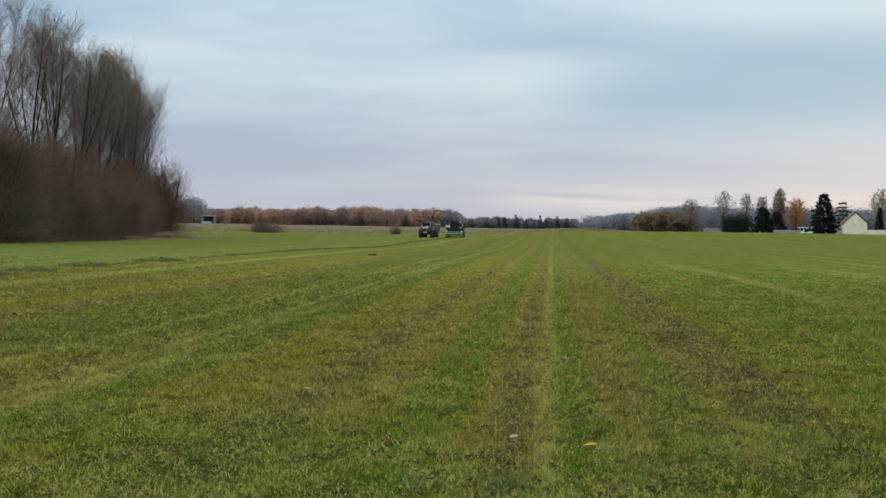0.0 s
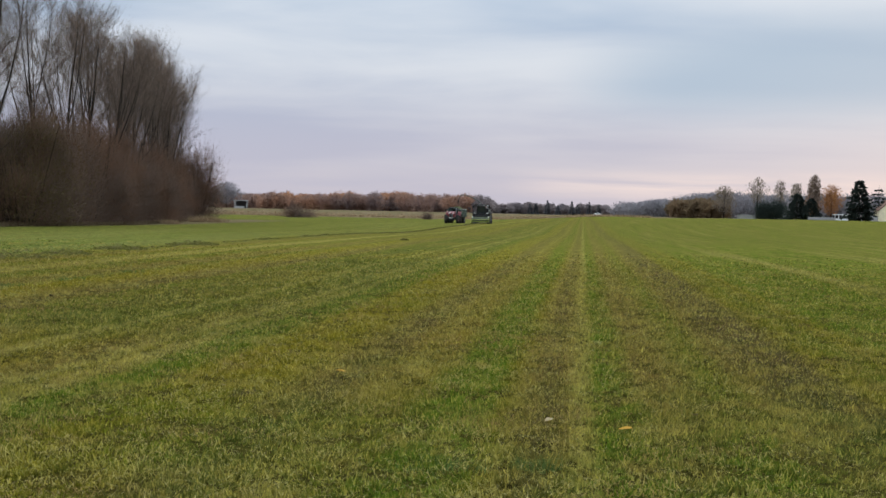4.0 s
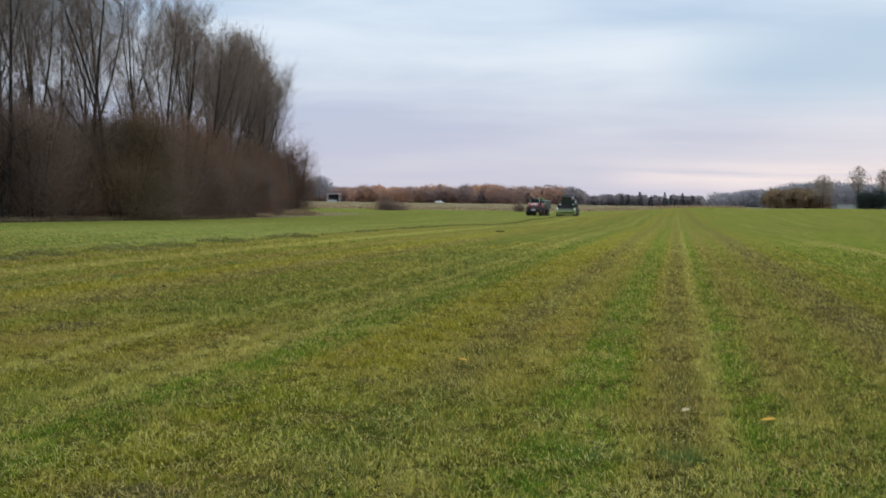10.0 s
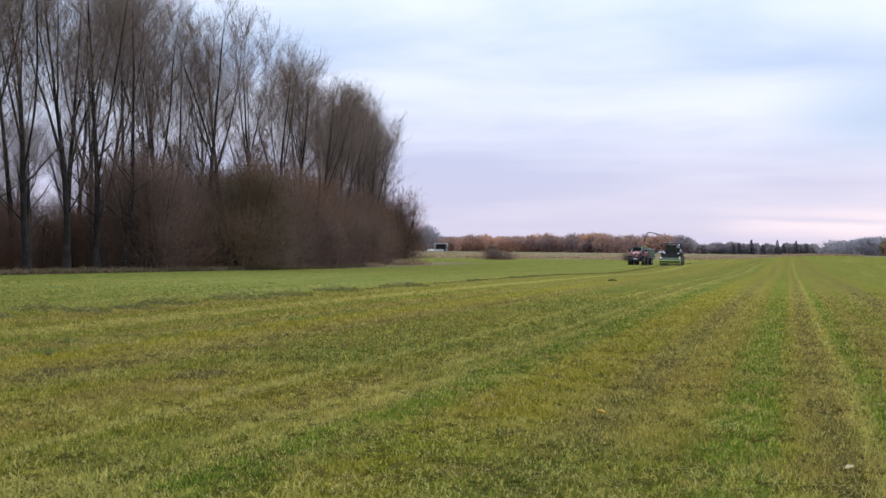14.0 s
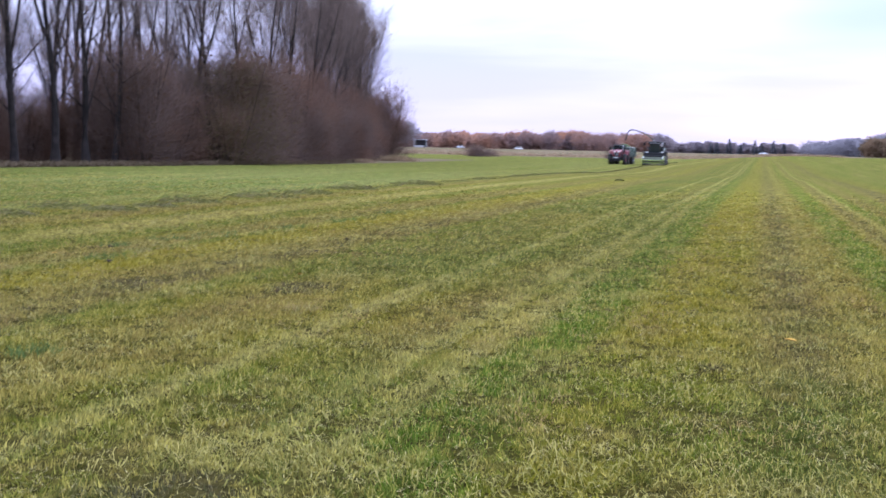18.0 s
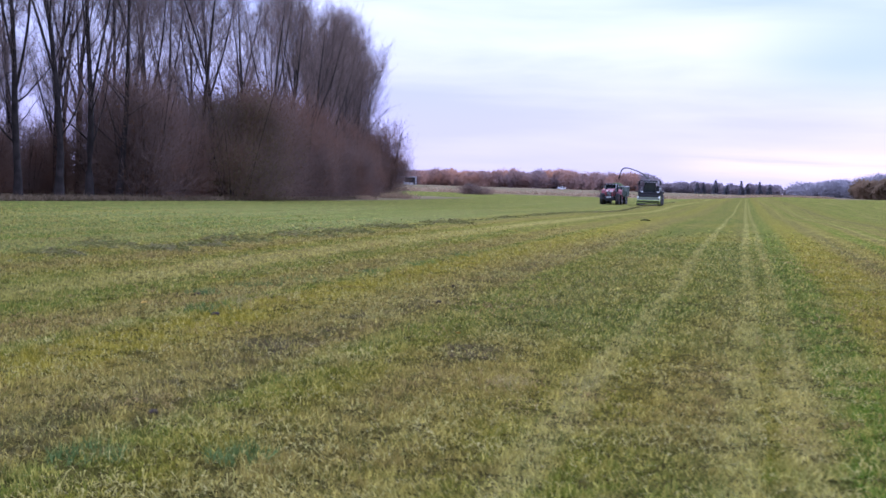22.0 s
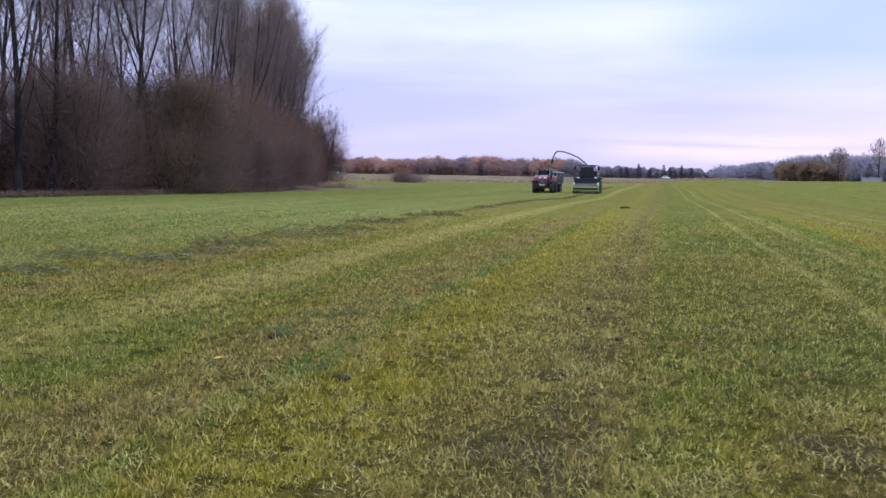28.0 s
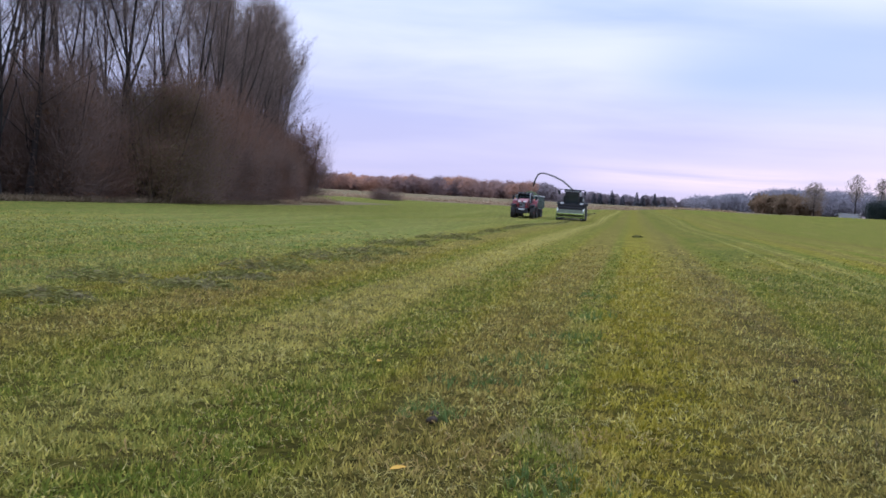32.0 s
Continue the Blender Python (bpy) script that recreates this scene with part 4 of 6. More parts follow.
def shrub_mesh(seed, wide, tall, count, leafy, droop=0.0):
    """A dense shrub: (stems, twigs, leaves) of loose triangles in a lumpy outline down to the ground."""
    rng = np.random.default_rng(seed)
    heads = []
    for k in range(11):
        a, q = rng.uniform(0, 6.28), rng.uniform(0.0, 0.7) ** 0.7
        heads.append((math.cos(a) * q * wide / 2, math.sin(a) * q * wide / 2, tall * rng.uniform(0.2, 0.85 - 0.4 * q), wide * rng.uniform(0.15, 0.34), tall * rng.uniform(0.16, 0.34)))
    heads = np.array(heads)
    pick = rng.integers(0, 11, count)
    d = rng.normal(0, 1, (count, 3))
    d /= np.linalg.norm(d, axis=1)[:, None]
    q = rng.uniform(0.05, 1.0, count) ** 0.8
    L = heads[pick]
    c = L[:, :3] + d * q[:, None] * np.stack([L[:, 3], L[:, 3], L[:, 4]], 1)
    c += rng.normal(0, 1, c.shape) * np.array([0.35, 0.35, 0.5])
    c[:, 2] = np.abs(c[:, 2])
    low = rng.uniform(0, 1, count) < 0.25
    c[low, 2] *= rng.uniform(0.05, 0.8, low.sum())
    out_dir = c / (np.linalg.norm(c, axis=1)[:, None] + 1e-6)
    out_dir = out_dir * 0.7 + np.array([0, 0, 0.35]) + rng.normal(0, 0.6, c.shape)
    out_dir /= np.linalg.norm(out_dir, axis=1)[:, None]
    w = np.cross(out_dir, rng.normal(0, 1, c.shape))
    w /= np.linalg.norm(w, axis=1)[:, None]
    ln = rng.uniform(0.4, 2.0, count)[:, None]
    twig = np.stack([c - w * 0.012, c + w * 0.012, c + out_dir * ln], 1)
    n = int(count * leafy)
    lc = c[np.arange(n) % count] + rng.normal(0, 0.25, (n, 3))
    e, f = rng.normal(0, 1, (n, 3)), rng.normal(0, 1, (n, 3))
    size = rng.uniform(0.03, 0.085, n)[:, None]
    leaf = np.stack([lc + e * size * 0.6, lc + f * size * 0.6, lc - (e + f) * size * 0.45], 1)
    a = rng.uniform(0, 6.28, 22)
    s0 = np.stack([np.cos(a) * wide * 0.1, np.sin(a) * wide * 0.1, np.zeros(22)], 1)
    s1 = np.stack([np.cos(a) * wide * rng.uniform(0.12, 0.36, 22), np.sin(a) * wide * rng.uniform(0.12, 0.36, 22), tall * rng.uniform(0.45, 0.9, 22)], 1)
    mid = (s0 + s1) / 2 + rng.normal(0, 0.25, s0.shape)
    r = rng.uniform(0.03, 0.08, 22)
    stems = np.concatenate([rods(rng, s0, mid, r, r * 0.7, 4), rods(rng, mid, s1, r * 0.7, r * 0.2, 4)])
    return stems, twig, leaf


def make_shrub(parts3, name, label, group, m, mats):
    ob = empty(name, m, label, "shrub", group)
    for nm, t, mt in zip(("stool", "branchwork", "foliage"), parts3, mats):
        if len(t):
            tagged(put(nm, triangles(nm, t), mt, ob), kind="stuff")
    return ob


UNDER = "undergrowth of the wood"
shrubs = [make_shrub(shrub_mesh(300 + i, 6.5, (7.6, 9.0, 6.2)[i], 8500, 0.8), "shrub", "dense reddish brown bare shrub below the poplars", UNDER, pose(-48, 104 + 9 * i, 0), (MAT_BARK, MAT_SHRUB, MAT_SHRUB if i else MAT_RUST)) for i in range(3)]
make_shrub(shrub_mesh(320, 10.8, 10.0, 11000, 3.0), "willow_bush", "large rounded olive and rust brown bush in leaf", UNDER, pose(-43.2, 84, 0), (MAT_BARK, MAT_SHRUB, MAT_OLIVE))


def build_undergrowth():
    y = 73.0
    while y < 157:
        for back, chance in ((0.6, 1.0), (4.2, 1.0), (9, 0.9), (15, 0.8), (21, 0.7)):
            if rnd.random() < chance:
                s = rnd.uniform(0.65, 1.25) if y > 104 else rnd.uniform(0.85, 1.3)
                if back < 1 and 78 < y < 90 or back > 5 and y < 98:
                    continue
                place(shrubs[rnd.randrange(3)], wood_edge(y) - back - 2.0 + rnd.uniform(-0.8, 0.8), y + rnd.uniform(-1, 1), s)
        y += rnd.uniform(3.6, 5.0)
    for y in (56, 62, 66, 69, 72, 74.5):
        place(shrubs[rnd.randrange(3)], -49.5 - rnd.uniform(0, 7), y + rnd.uniform(-2, 2), rnd.uniform(0.45, 0.75))
    for k in range(9):
        place(shrubs[rnd.randrange(3)], -57 - rnd.uniform(0, 9), 38 + 7 * k, rnd.uniform(0.7, 0.95))
    for x, y, k in ((-56.0, 155, 1.0), (-57.5, 158, 0.95), (-60, 160, 1.1), (-63, 160, 1.1), (-67, 158, 1.1), (-55.0, 149, 1.05), (-58.5, 155, 1.3), (-62, 155, 1.3)):
        place(shrubs[1], x, y, k)
    for k in range(8):
        place(shrubs[rnd.randrange(3)], -74 - rnd.uniform(0, 5), 60 + 10 * k, rnd.uniform(0.6, 0.8))


build_undergrowth()


def cloud_crowns(name, seed, spots, material, label, size, per):
    """Far crowns: loose clumps of foliage in uneven domes. spots: x, y, height, width."""
    rng = np.random.default_rng(seed)
    tris = []
    for x, y, tall, wide in spots:
        d = rng.normal(0, 1, (per, 3))
        d /= np.linalg.norm(d, axis=1)[:, None]
        q = rng.uniform(0.2, 1, per) ** 0.45
        c = d * q[:, None] * np.array([wide / 2, wide / 2, tall * 0.5])
        c[:, :2] *= (1 + 0.25 * np.sin(3 * np.arctan2(d[:, 1], d[:, 0]) + seed + x))[:, None]
        c += np.array([x, y, hz(x, y) + tall * 0.5])
        k = rng.uniform(0, 1, per) < 0.25
        c[k, 2] = hz(x, y) + rng.uniform(0, tall * 0.5, k.sum())
        e, f = rng.normal(0, 1, (per, 3)), rng.normal(0, 1, (per, 3))
        core = np.where(q < 0.8, 2.6, 1.0)
        s = (rng.uniform(0.5, 1.2, per) * core)[:, None] * size
        tris.append(np.stack([c + e * s * 0.6, c + f * s * 0.6, c - (e + f) * s * 0.5], 1))
    me = triangles(name, np.concatenate(tris))
    return tagged(put(name, me, material), label, "woodland", kind="stuff")


def build_far_woods():
    r = random.Random(8)
    spots = []
    for k in range(330):
        x = r.uniform(-420, -60)
        y = 700 + r.uniform(0, 90) + (x + 60) * -0.05
        spots.append((x, y, r.uniform(7.8, 12.2) + 2.2 * math.exp(-((x + 120) / 45) ** 2), r.uniform(12, 18)))
    cloud_crowns("autumn_wood", 1, [s for s in spots if -235 < s[0] < -70], MAT_HAZED_ORANGE, "far autumn wood with orange brown crowns", 0.44, 950)
    cloud_crowns("far_bare_wood", 2, [s for s in spots if not -235 < s[0] < -70], MAT_HAZED_DARK, "far dark leafless wood along the skyline", 0.44, 850)
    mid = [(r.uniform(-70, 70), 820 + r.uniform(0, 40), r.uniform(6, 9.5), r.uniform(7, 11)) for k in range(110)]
    cloud_crowns("distant_tree_belt", 3, mid, MAT_HAZED_DARK, "distant low belt of bare trees", 0.42, 700)
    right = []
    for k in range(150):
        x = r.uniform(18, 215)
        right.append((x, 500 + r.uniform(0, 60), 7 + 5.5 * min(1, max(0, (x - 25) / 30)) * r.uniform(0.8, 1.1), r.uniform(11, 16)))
    cloud_crowns("hazy_wood", 4, right, MAT_HAZED_GREY, "hazy grey leafless wood on a low rise", 0.25, 1300)
    low = [(x, 382 + r.uniform(0, 30), r.uniform(4.5, 7), r.uniform(5, 8)) for x in [r.uniform(30, 47) for k in range(30)]]
    cloud_crowns("hedge_trees", 5, low, MAT_HEDGE, "brown leafless hedge trees at the field's end", 0.45, 420)


build_far_woods()


# ---- single trees and buildings beyond the field ----
def conifer_mesh(seed, tall, wide, tiers=26, per=60, point=0.75):
    """A conifer: (trunk, drooping needle boughs)."""
    rng = np.random.default_rng(seed)
    trunk = rods(rng, np.array([[0, 0, 0.0]]), np.array([[0, 0, tall]]), np.array([tall * 0.02]), np.array([0.02]), 8)
    tris = []
    for k in range(tiers):
        f = k / tiers
        z = tall * (0.05 + 0.93 * f)
        reach = wide / 2 * (1 - f) ** point * rng.uniform(0.8, 1.12) + 0.15
        n = int(per * (1 - 0.75 * f)) + 8
        a = rng.uniform(0, 6.28, n)
        q = rng.uniform(0.25, 1.0, n) ** 0.6 * reach * (0.78 + 0.3 * np.sin(3 * a + 2.4 * k) * rng.uniform(0.5, 1.2))
        c = np.stack([np.cos(a) * q, np.sin(a) * q, z - 0.22 * q + rng.normal(0, 0.12, n)], 1)
        o = np.stack([np.cos(a), np.sin(a), rng.uniform(-0.45, 0.1, n)], 1)
        s = np.stack([-np.sin(a), np.cos(a), rng.normal(0, 0.3, n)], 1)
        ln = rng.uniform(0.3, 0.7, n)[:, None] * (0.4 + tall / 14)
        tris.append(np.stack([c - s * ln * 0.45, c + s * ln * 0.45, c + o * ln], 1))
        tris.append(np.stack([c - o * ln * 0.4 + np.array([0, 0, 0.1]), c + s * ln * 0.5 - np.array([0, 0, 0.25]), c + o * ln * 0.7], 1))
    return trunk, np.concatenate(tris)


def crown_tree(seed, tall, wide, base, count, size, slim=1.0):
    """A far leafy or twiggy tree: (trunk and limbs, crown clumps)."""
    rng = np.random.default_rng(seed)
    n = 14
    a = rng.uniform(0, 6.28, n)
    s0 = np.stack([np.zeros(n), np.zeros(n), tall * rng.uniform(base * 0.6, 0.7, n)], 1)
    s1 = s0 + np.stack([np.cos(a) * wide * 0.38, np.sin(a) * wide * 0.38, tall * rng.uniform(0.12, 0.28, n)], 1)
    wood = np.concatenate([rods(rng, np.array([[0, 0, 0.0]]), np.array([[0.1, 0, tall * 0.95]]), np.array([tall * 0.016]), np.array([0.03]), 7),
                           rods(rng, s0, s1, np.full(n, tall * 0.006), np.full(n, 0.02), 4)])
    d = rng.normal(0, 1, (count, 3))
    d /= np.linalg.norm(d, axis=1)[:, None]
    q = rng.uniform(0.1, 1, count) ** 0.5
    c = d * q[:, None] * np.array([wide / 2, wide / 2, tall * (1 - base) / 2])
    lump = 1 + 0.3 * np.sin(4 * np.arctan2(d[:, 1], d[:, 0]) + 3 * d[:, 2] + seed)
    c[:, :2] *= lump[:, None]
    c[:, 2] += tall * (1 + base) / 2
    e, f = rng.normal(0, 1, (count, 3)), rng.normal(0, 1, (count, 3)) + np.array([0, 0, slim])
    s = rng.uniform(0.5, 1.3, count)[:, None] * size
    return wood, np.stack([c + e * s * 0.3, c - e * s * 0.3, c + f * s], 1)


def plant(name, two, mats, x, y, label, category="tree", group=""):
    ob = empty(name, pose(x, y, hz(x, y) - 0.05), label, category, group)
    put("trunk", triangles("trunk", two[0]), mats[0], ob)
    put("crown", triangles("crown", two[1]), mats[1], ob)
    return ob


def build_single_trees():
    plant("spruce", conifer_mesh(1, 9.9, 7.2, 17, 190, 0.55), (MAT_BARK, MAT_CONIFER), 63.0, 273, "large dense dark green spruce beside the garden wall")
    plant("birch", crown_tree(2, 9.2, 5.2, 0.12, 4200, 0.2), (MAT_BARK, MAT_BIRCH), 62.4, 300, "birch with thin orange autumn leaves")
    plant("birch", crown_tree(3, 7.4, 3.6, 0.12, 2200, 0.2), (MAT_BARK, MAT_BIRCH), 58.4, 303, "smaller birch with thin orange autumn leaves")
    plant("columnar_poplar", crown_tree(4, 11.4, 3.5, 0.1, 3600, 0.22, 1.3), (MAT_BARK, MAT_TWIG), 57.0, 294, "slim upright poplar losing its leaves")
    plant("columnar_poplar", crown_tree(5, 9.4, 3.2, 0.4, 1000, 0.22, 1.3), (MAT_BARK, MAT_THIN), 53.0, 296, "slim bare poplar above dark conifers")
    plant("yew", conifer_mesh(6, 6.8, 6.6, 20, 110, 0.5), (MAT_BARK, MAT_CONIFER), 52.6, 292, "dark broad conifer in a garden")
    plant("yew", conifer_mesh(7, 5.6, 6.2, 18, 110, 0.5), (MAT_BARK, MAT_CONIFER), 55.6, 290, "lower dark conifer in a garden")
    plant("bare_tree", crown_tree(8, 11.6, 5.4, 0.35, 1300, 0.22, 1.4), (MAT_BARK, MAT_THIN), 48.0, 327, "tall thin leafless tree with a pale crown", group="bare trees by the houses")
    plant("bare_tree", crown_tree(9, 11.0, 3.4, 0.35, 800, 0.22, 1.4), (MAT_BARK, MAT_THIN), 53.2, 321, "tall thin leafless tree with a narrow crown", group="bare trees by the houses")
    plant("bare_tree", crown_tree(10, 10.8, 7.0, 0.12, 3600, 0.26, 1.0), (MAT_BARK, MAT_THIN), 45.1, 378, "leafless brown tree with a pale yellowish top", group="bare trees by the houses")
    plant("bare_tree", crown_tree(11, 12.5, 6.5, 0.2, 2800, 0.24, 1.3), (MAT_BARK, MAT_THIN), 88.5, 318, "tall pale leafless tree behind the barn", group="bare trees by the houses")
    plant("bare_tree", crown_tree(14, 11.0, 6.0, 0.2, 2600, 0.24, 1.3), (MAT_BARK, MAT_THIN), 97.0, 322, "broad pale leafless tree behind the barn", group="bare trees by the houses")
    plant("pine", conifer_mesh(12, 9.2, 6.4, 9, 70, 0.5), (MAT_BARK, MAT_CONIFER), 74.0, 300, "sparse pine with open horizontal boughs behind the barn")
    plant("juniper", conifer_mesh(13, 7.2, 2.4, 18, 40), (MAT_BARK, MAT_CONIFER), 82.0, 296, "narrow dark juniper behind the garden wall")
    # dark firs in the far belt, with haze painted into their needles
    for i, (x, tall) in enumerate(((-37, 8.0), (-33, 8.6), (-25.0, 11.0), (-17.5, 7.5), (-8, 10.5), (-4.0, 8.5), (4.0, 10.2), (10.5, 8.8))):
        plant("fir", conifer_mesh(40 + i, tall, 5.8, 16, 50), (MAT_BARK, MAT_HAZED_FIR), x, 800 + 3 * (i % 3), "dark pointed fir in the distant tree belt", group="distant firs")
    bush = make_shrub(shrub_mesh(340, 7.0, 3.7, 9000, 3.0), "evergreen_bush", "dark rounded evergreen bush at the field's end", "", pose(41.4, 258, hz(41.4, 258)), (MAT_BARK, MAT_CONIFER, MAT_CONIFER))
    make_shrub(shrub_mesh(341, 7.6, 2.1, 4200, 1.2), "thorn_bush", "low wide reddish brown thorn bush in rough grass", "", pose(-62.6, 246, hz(-62.6, 246)), (MAT_BARK, MAT_SHRUB, MAT_SHRUB))
    make_shrub(shrub_mesh(342, 2.6, 1.3, 900, 0.8), "thorn_bush", "small brown thorn bush in rough grass", "", pose(-35.3, 260, hz(-35.3, 260)), (MAT_BARK, MAT_SHRUB, MAT_SHRUB))
    plant("bare_tree", crown_tree(15, 10.0, 10.5, 0.12, 4200, 0.34, 0.6), (MAT_BARK, MAT_HAZED_GREY), -134, 419, "rounded grey leafless tree beyond the wood's end")


build_single_trees()

MAT_RENDER = painted("cream_render", (0.72, 0.66, 0.48), 0.9, 0, (0.35, 0.31, 0.24), 0.3, 0.8)
MAT_TILE = painted("brown_roof_tiles", (0.16, 0.085, 0.06), 0.85, 0, (0.07, 0.06, 0.045), 0.5, 1.2)
MAT_WHITE = painted("white_paint", (0.74, 0.75, 0.78), 0.6, 0, (0.35, 0.33, 0.3), 0.25, 1.5)
MAT_CONCRETE = painted("pale_concrete", (0.29, 0.29, 0.30), 0.9, 0, (0.25, 0.23, 0.2), 0.4, 0.9)
MAT_HUT = painted("weathered_grey_boards", (0.34, 0.34, 0.35), 0.9, 0, (0.12, 0.11, 0.1), 0.4, 0.9)
# near-black back walls: the shade inside open shelters put into the colour
MAT_SHADE = painted("shaded_boards", (0.03, 0.03, 0.035), 0.8, 0, (0.06, 0.055, 0.05), 0.3, 2.0)


def build_barn():
    x, y = 74.9, 291.0
    z = hz(x, y)
    barn = empty("barn", pose(x, y, z, 0, 0, -8), "cream rendered gable building with a brown tiled roof", "house")
    w, d, eave, top = 5.4, 14.0, 2.75, 5.3

    def gable(y0):
        bm = bmesh.new()
        pts = [(-w / 2, 0), (w / 2, 0), (w / 2, eave), (0, top - 0.12), (-w / 2, eave)]
        a = [bm.verts.new((px, y0, pz)) for px, pz in pts]
        b = [bm.verts.new((px, y0 + 0.3, pz)) for px, pz in pts]
        bm.faces.new(a), bm.faces.new(b[::-1])
        for i in range(5):
            bm.faces.new((a[i], b[i], b[(i + 1) % 5], a[(i + 1) % 5]))
        bmesh.ops.recalc_face_normals(bm, faces=bm.faces)
        return bm

    part("gable_wall", gable(-0.15), MAT_RENDER, barn)
    part("gable_wall", gable(d - 0.15), MAT_RENDER, barn)
    for s in (-1, 1):
        part("side_wall", one_box((s * (w / 2 - 0.15), d / 2 + 0.15, eave / 2), (0.3, d - 0.35, eave), 0), MAT_RENDER, barn)
        slope = math.atan2(top - eave, w / 2)
        ln = math.hypot(top - eave, w / 2) + 0.35
        m = Matrix.Translation((s * (w / 4 + 0.12), d / 2, (eave + top) / 2 - 0.02)) @ Matrix.Rotation(s * slope, 4, "Y")
        roof = part("roof", one_box((0, 0, 0.09), (ln, d + 0.5, 0.14), 0.02, 1.0, m), MAT_TILE, barn)
        for k in range(9):
            part("tile_course", one_box((-ln / 2 + ln * (k + 0.5) / 9, 0, 0.175), (ln / 9 - 0.03, d + 0.46, 0.03), 0, 1.0, m), MAT_TILE, roof)
    part("ridge", tube([(0, -0.2, top + 0.12), (0, d + 0.2, top + 0.12)], 0.12, 8), MAT_TILE, barn)
    wall = empty("garden_wall", pose(69.3, 290.2, hz(69.3, 290), 0, 0, -6), "low grey garden wall beside the barn", "wall")
    part("wall_body", one_box((0, 0, 0.55), (4.4, 0.25, 1.1), 0.02), MAT_CONCRETE, wall)
    part("coping", one_box((0, 0, 1.14), (4.5, 0.34, 0.08), 0.02), MAT_CONCRETE, wall)
    wall = empty("garden_wall", pose(82.0, 289.0, hz(82, 289), 0, 0, -6), "low pale garden wall beside the barn", "wall")
    part("wall_body", one_box((0, 0, 0.55), (9.4, 0.25, 1.1), 0.02), MAT_RENDER, wall)
    part("coping", one_box((0, 0, 1.14), (9.5, 0.34, 0.08), 0.02), MAT_CONCRETE, wall)
    fence = empty("garden_fence", pose(57.5, 286.5, hz(57.5, 286.5), 0, 0, -4), "low grey panel fence behind the field", "fence")
    for k in range(4):
        part("panel", one_box((-2.4 + 1.6 * k, 0, 0.36), (1.5, 0.06, 0.66), 0.01), MAT_CONCRETE, fence)
        part("post", one_box((-3.2 + 1.6 * k, 0, 0.42), (0.1, 0.1, 0.84), 0.01), MAT_CONCRETE, fence)
    port = empty("carport", pose(64.0, 292.5, hz(64.0, 292.5), 0, 0, -5), "small white open-fronted garden pavilion", "pavilion")
    part("roof", one_box((0, 1.2, 1.46), (4.9, 3.2, 0.2), 0.03), MAT_WHITE, port)
    part("back_wall", one_box((0, 2.6, 0.68), (4.5, 0.12, 1.36), 0.01), MAT_SHADE, port)
    part("plinth", one_box((0, -0.2, 0.26), (4.6, 0.14, 0.52), 0.01), MAT_WHITE, port)
    for k in range(6):
        part("post", one_box((-2.15 + 0.86 * k, -0.2, 0.94), (0.2, 0.14, 0.84), 0.02), MAT_WHITE, port)
    # low pale sheds
    for nm, x, y, l, h, lab in (("shed", 41.0, 296, 4.4, 0.8, "long low pale shed behind the field"), ("shed", 49.5, 300, 3.0, 0.9, "small low grey shed between conifers")):
        s = empty(nm, pose(x, y, hz(x, y), 0, 0, -4), lab, "shed")
        part("walls", one_box((0, 0, h / 2), (l, 3, h), 0.02), MAT_CONCRETE, s)
        part("roof", one_box((0, 0, h + 0.1), (l + 0.3, 3.3, 0.2), 0.03), MAT_CONCRETE, s)
    # open shelter in the meadow on the far side
    hut = empty("field_shelter", pose(-125.8, 411, hz(-125.8, 411) - 0.6, 0, 0, 10), "pale grey open field shelter with a flat roof", "shelter")
    part("roof", one_box((0, 0, 3.4), (4.8, 4, 0.3), 0.04), MAT_HUT, hut)
    part("back_wall", one_box((0, 1.8, 1.65), (4.4, 0.12, 3.2), 0.01), MAT_SHADE, hut)
    part("front_wall", one_box((-0.4, -1.8, 0.75), (3.6, 0.12, 1.1), 0.01), MAT_HUT, hut)
    for px, py in ((-2.2, -1.8), (2.2, -1.8), (-2.2, 1.7), (2.2, 1.7)):
        part("post", one_box((px, py, 1.65), (0.2, 0.2, 3.3), 0.02), MAT_HUT, hut)


build_barn()


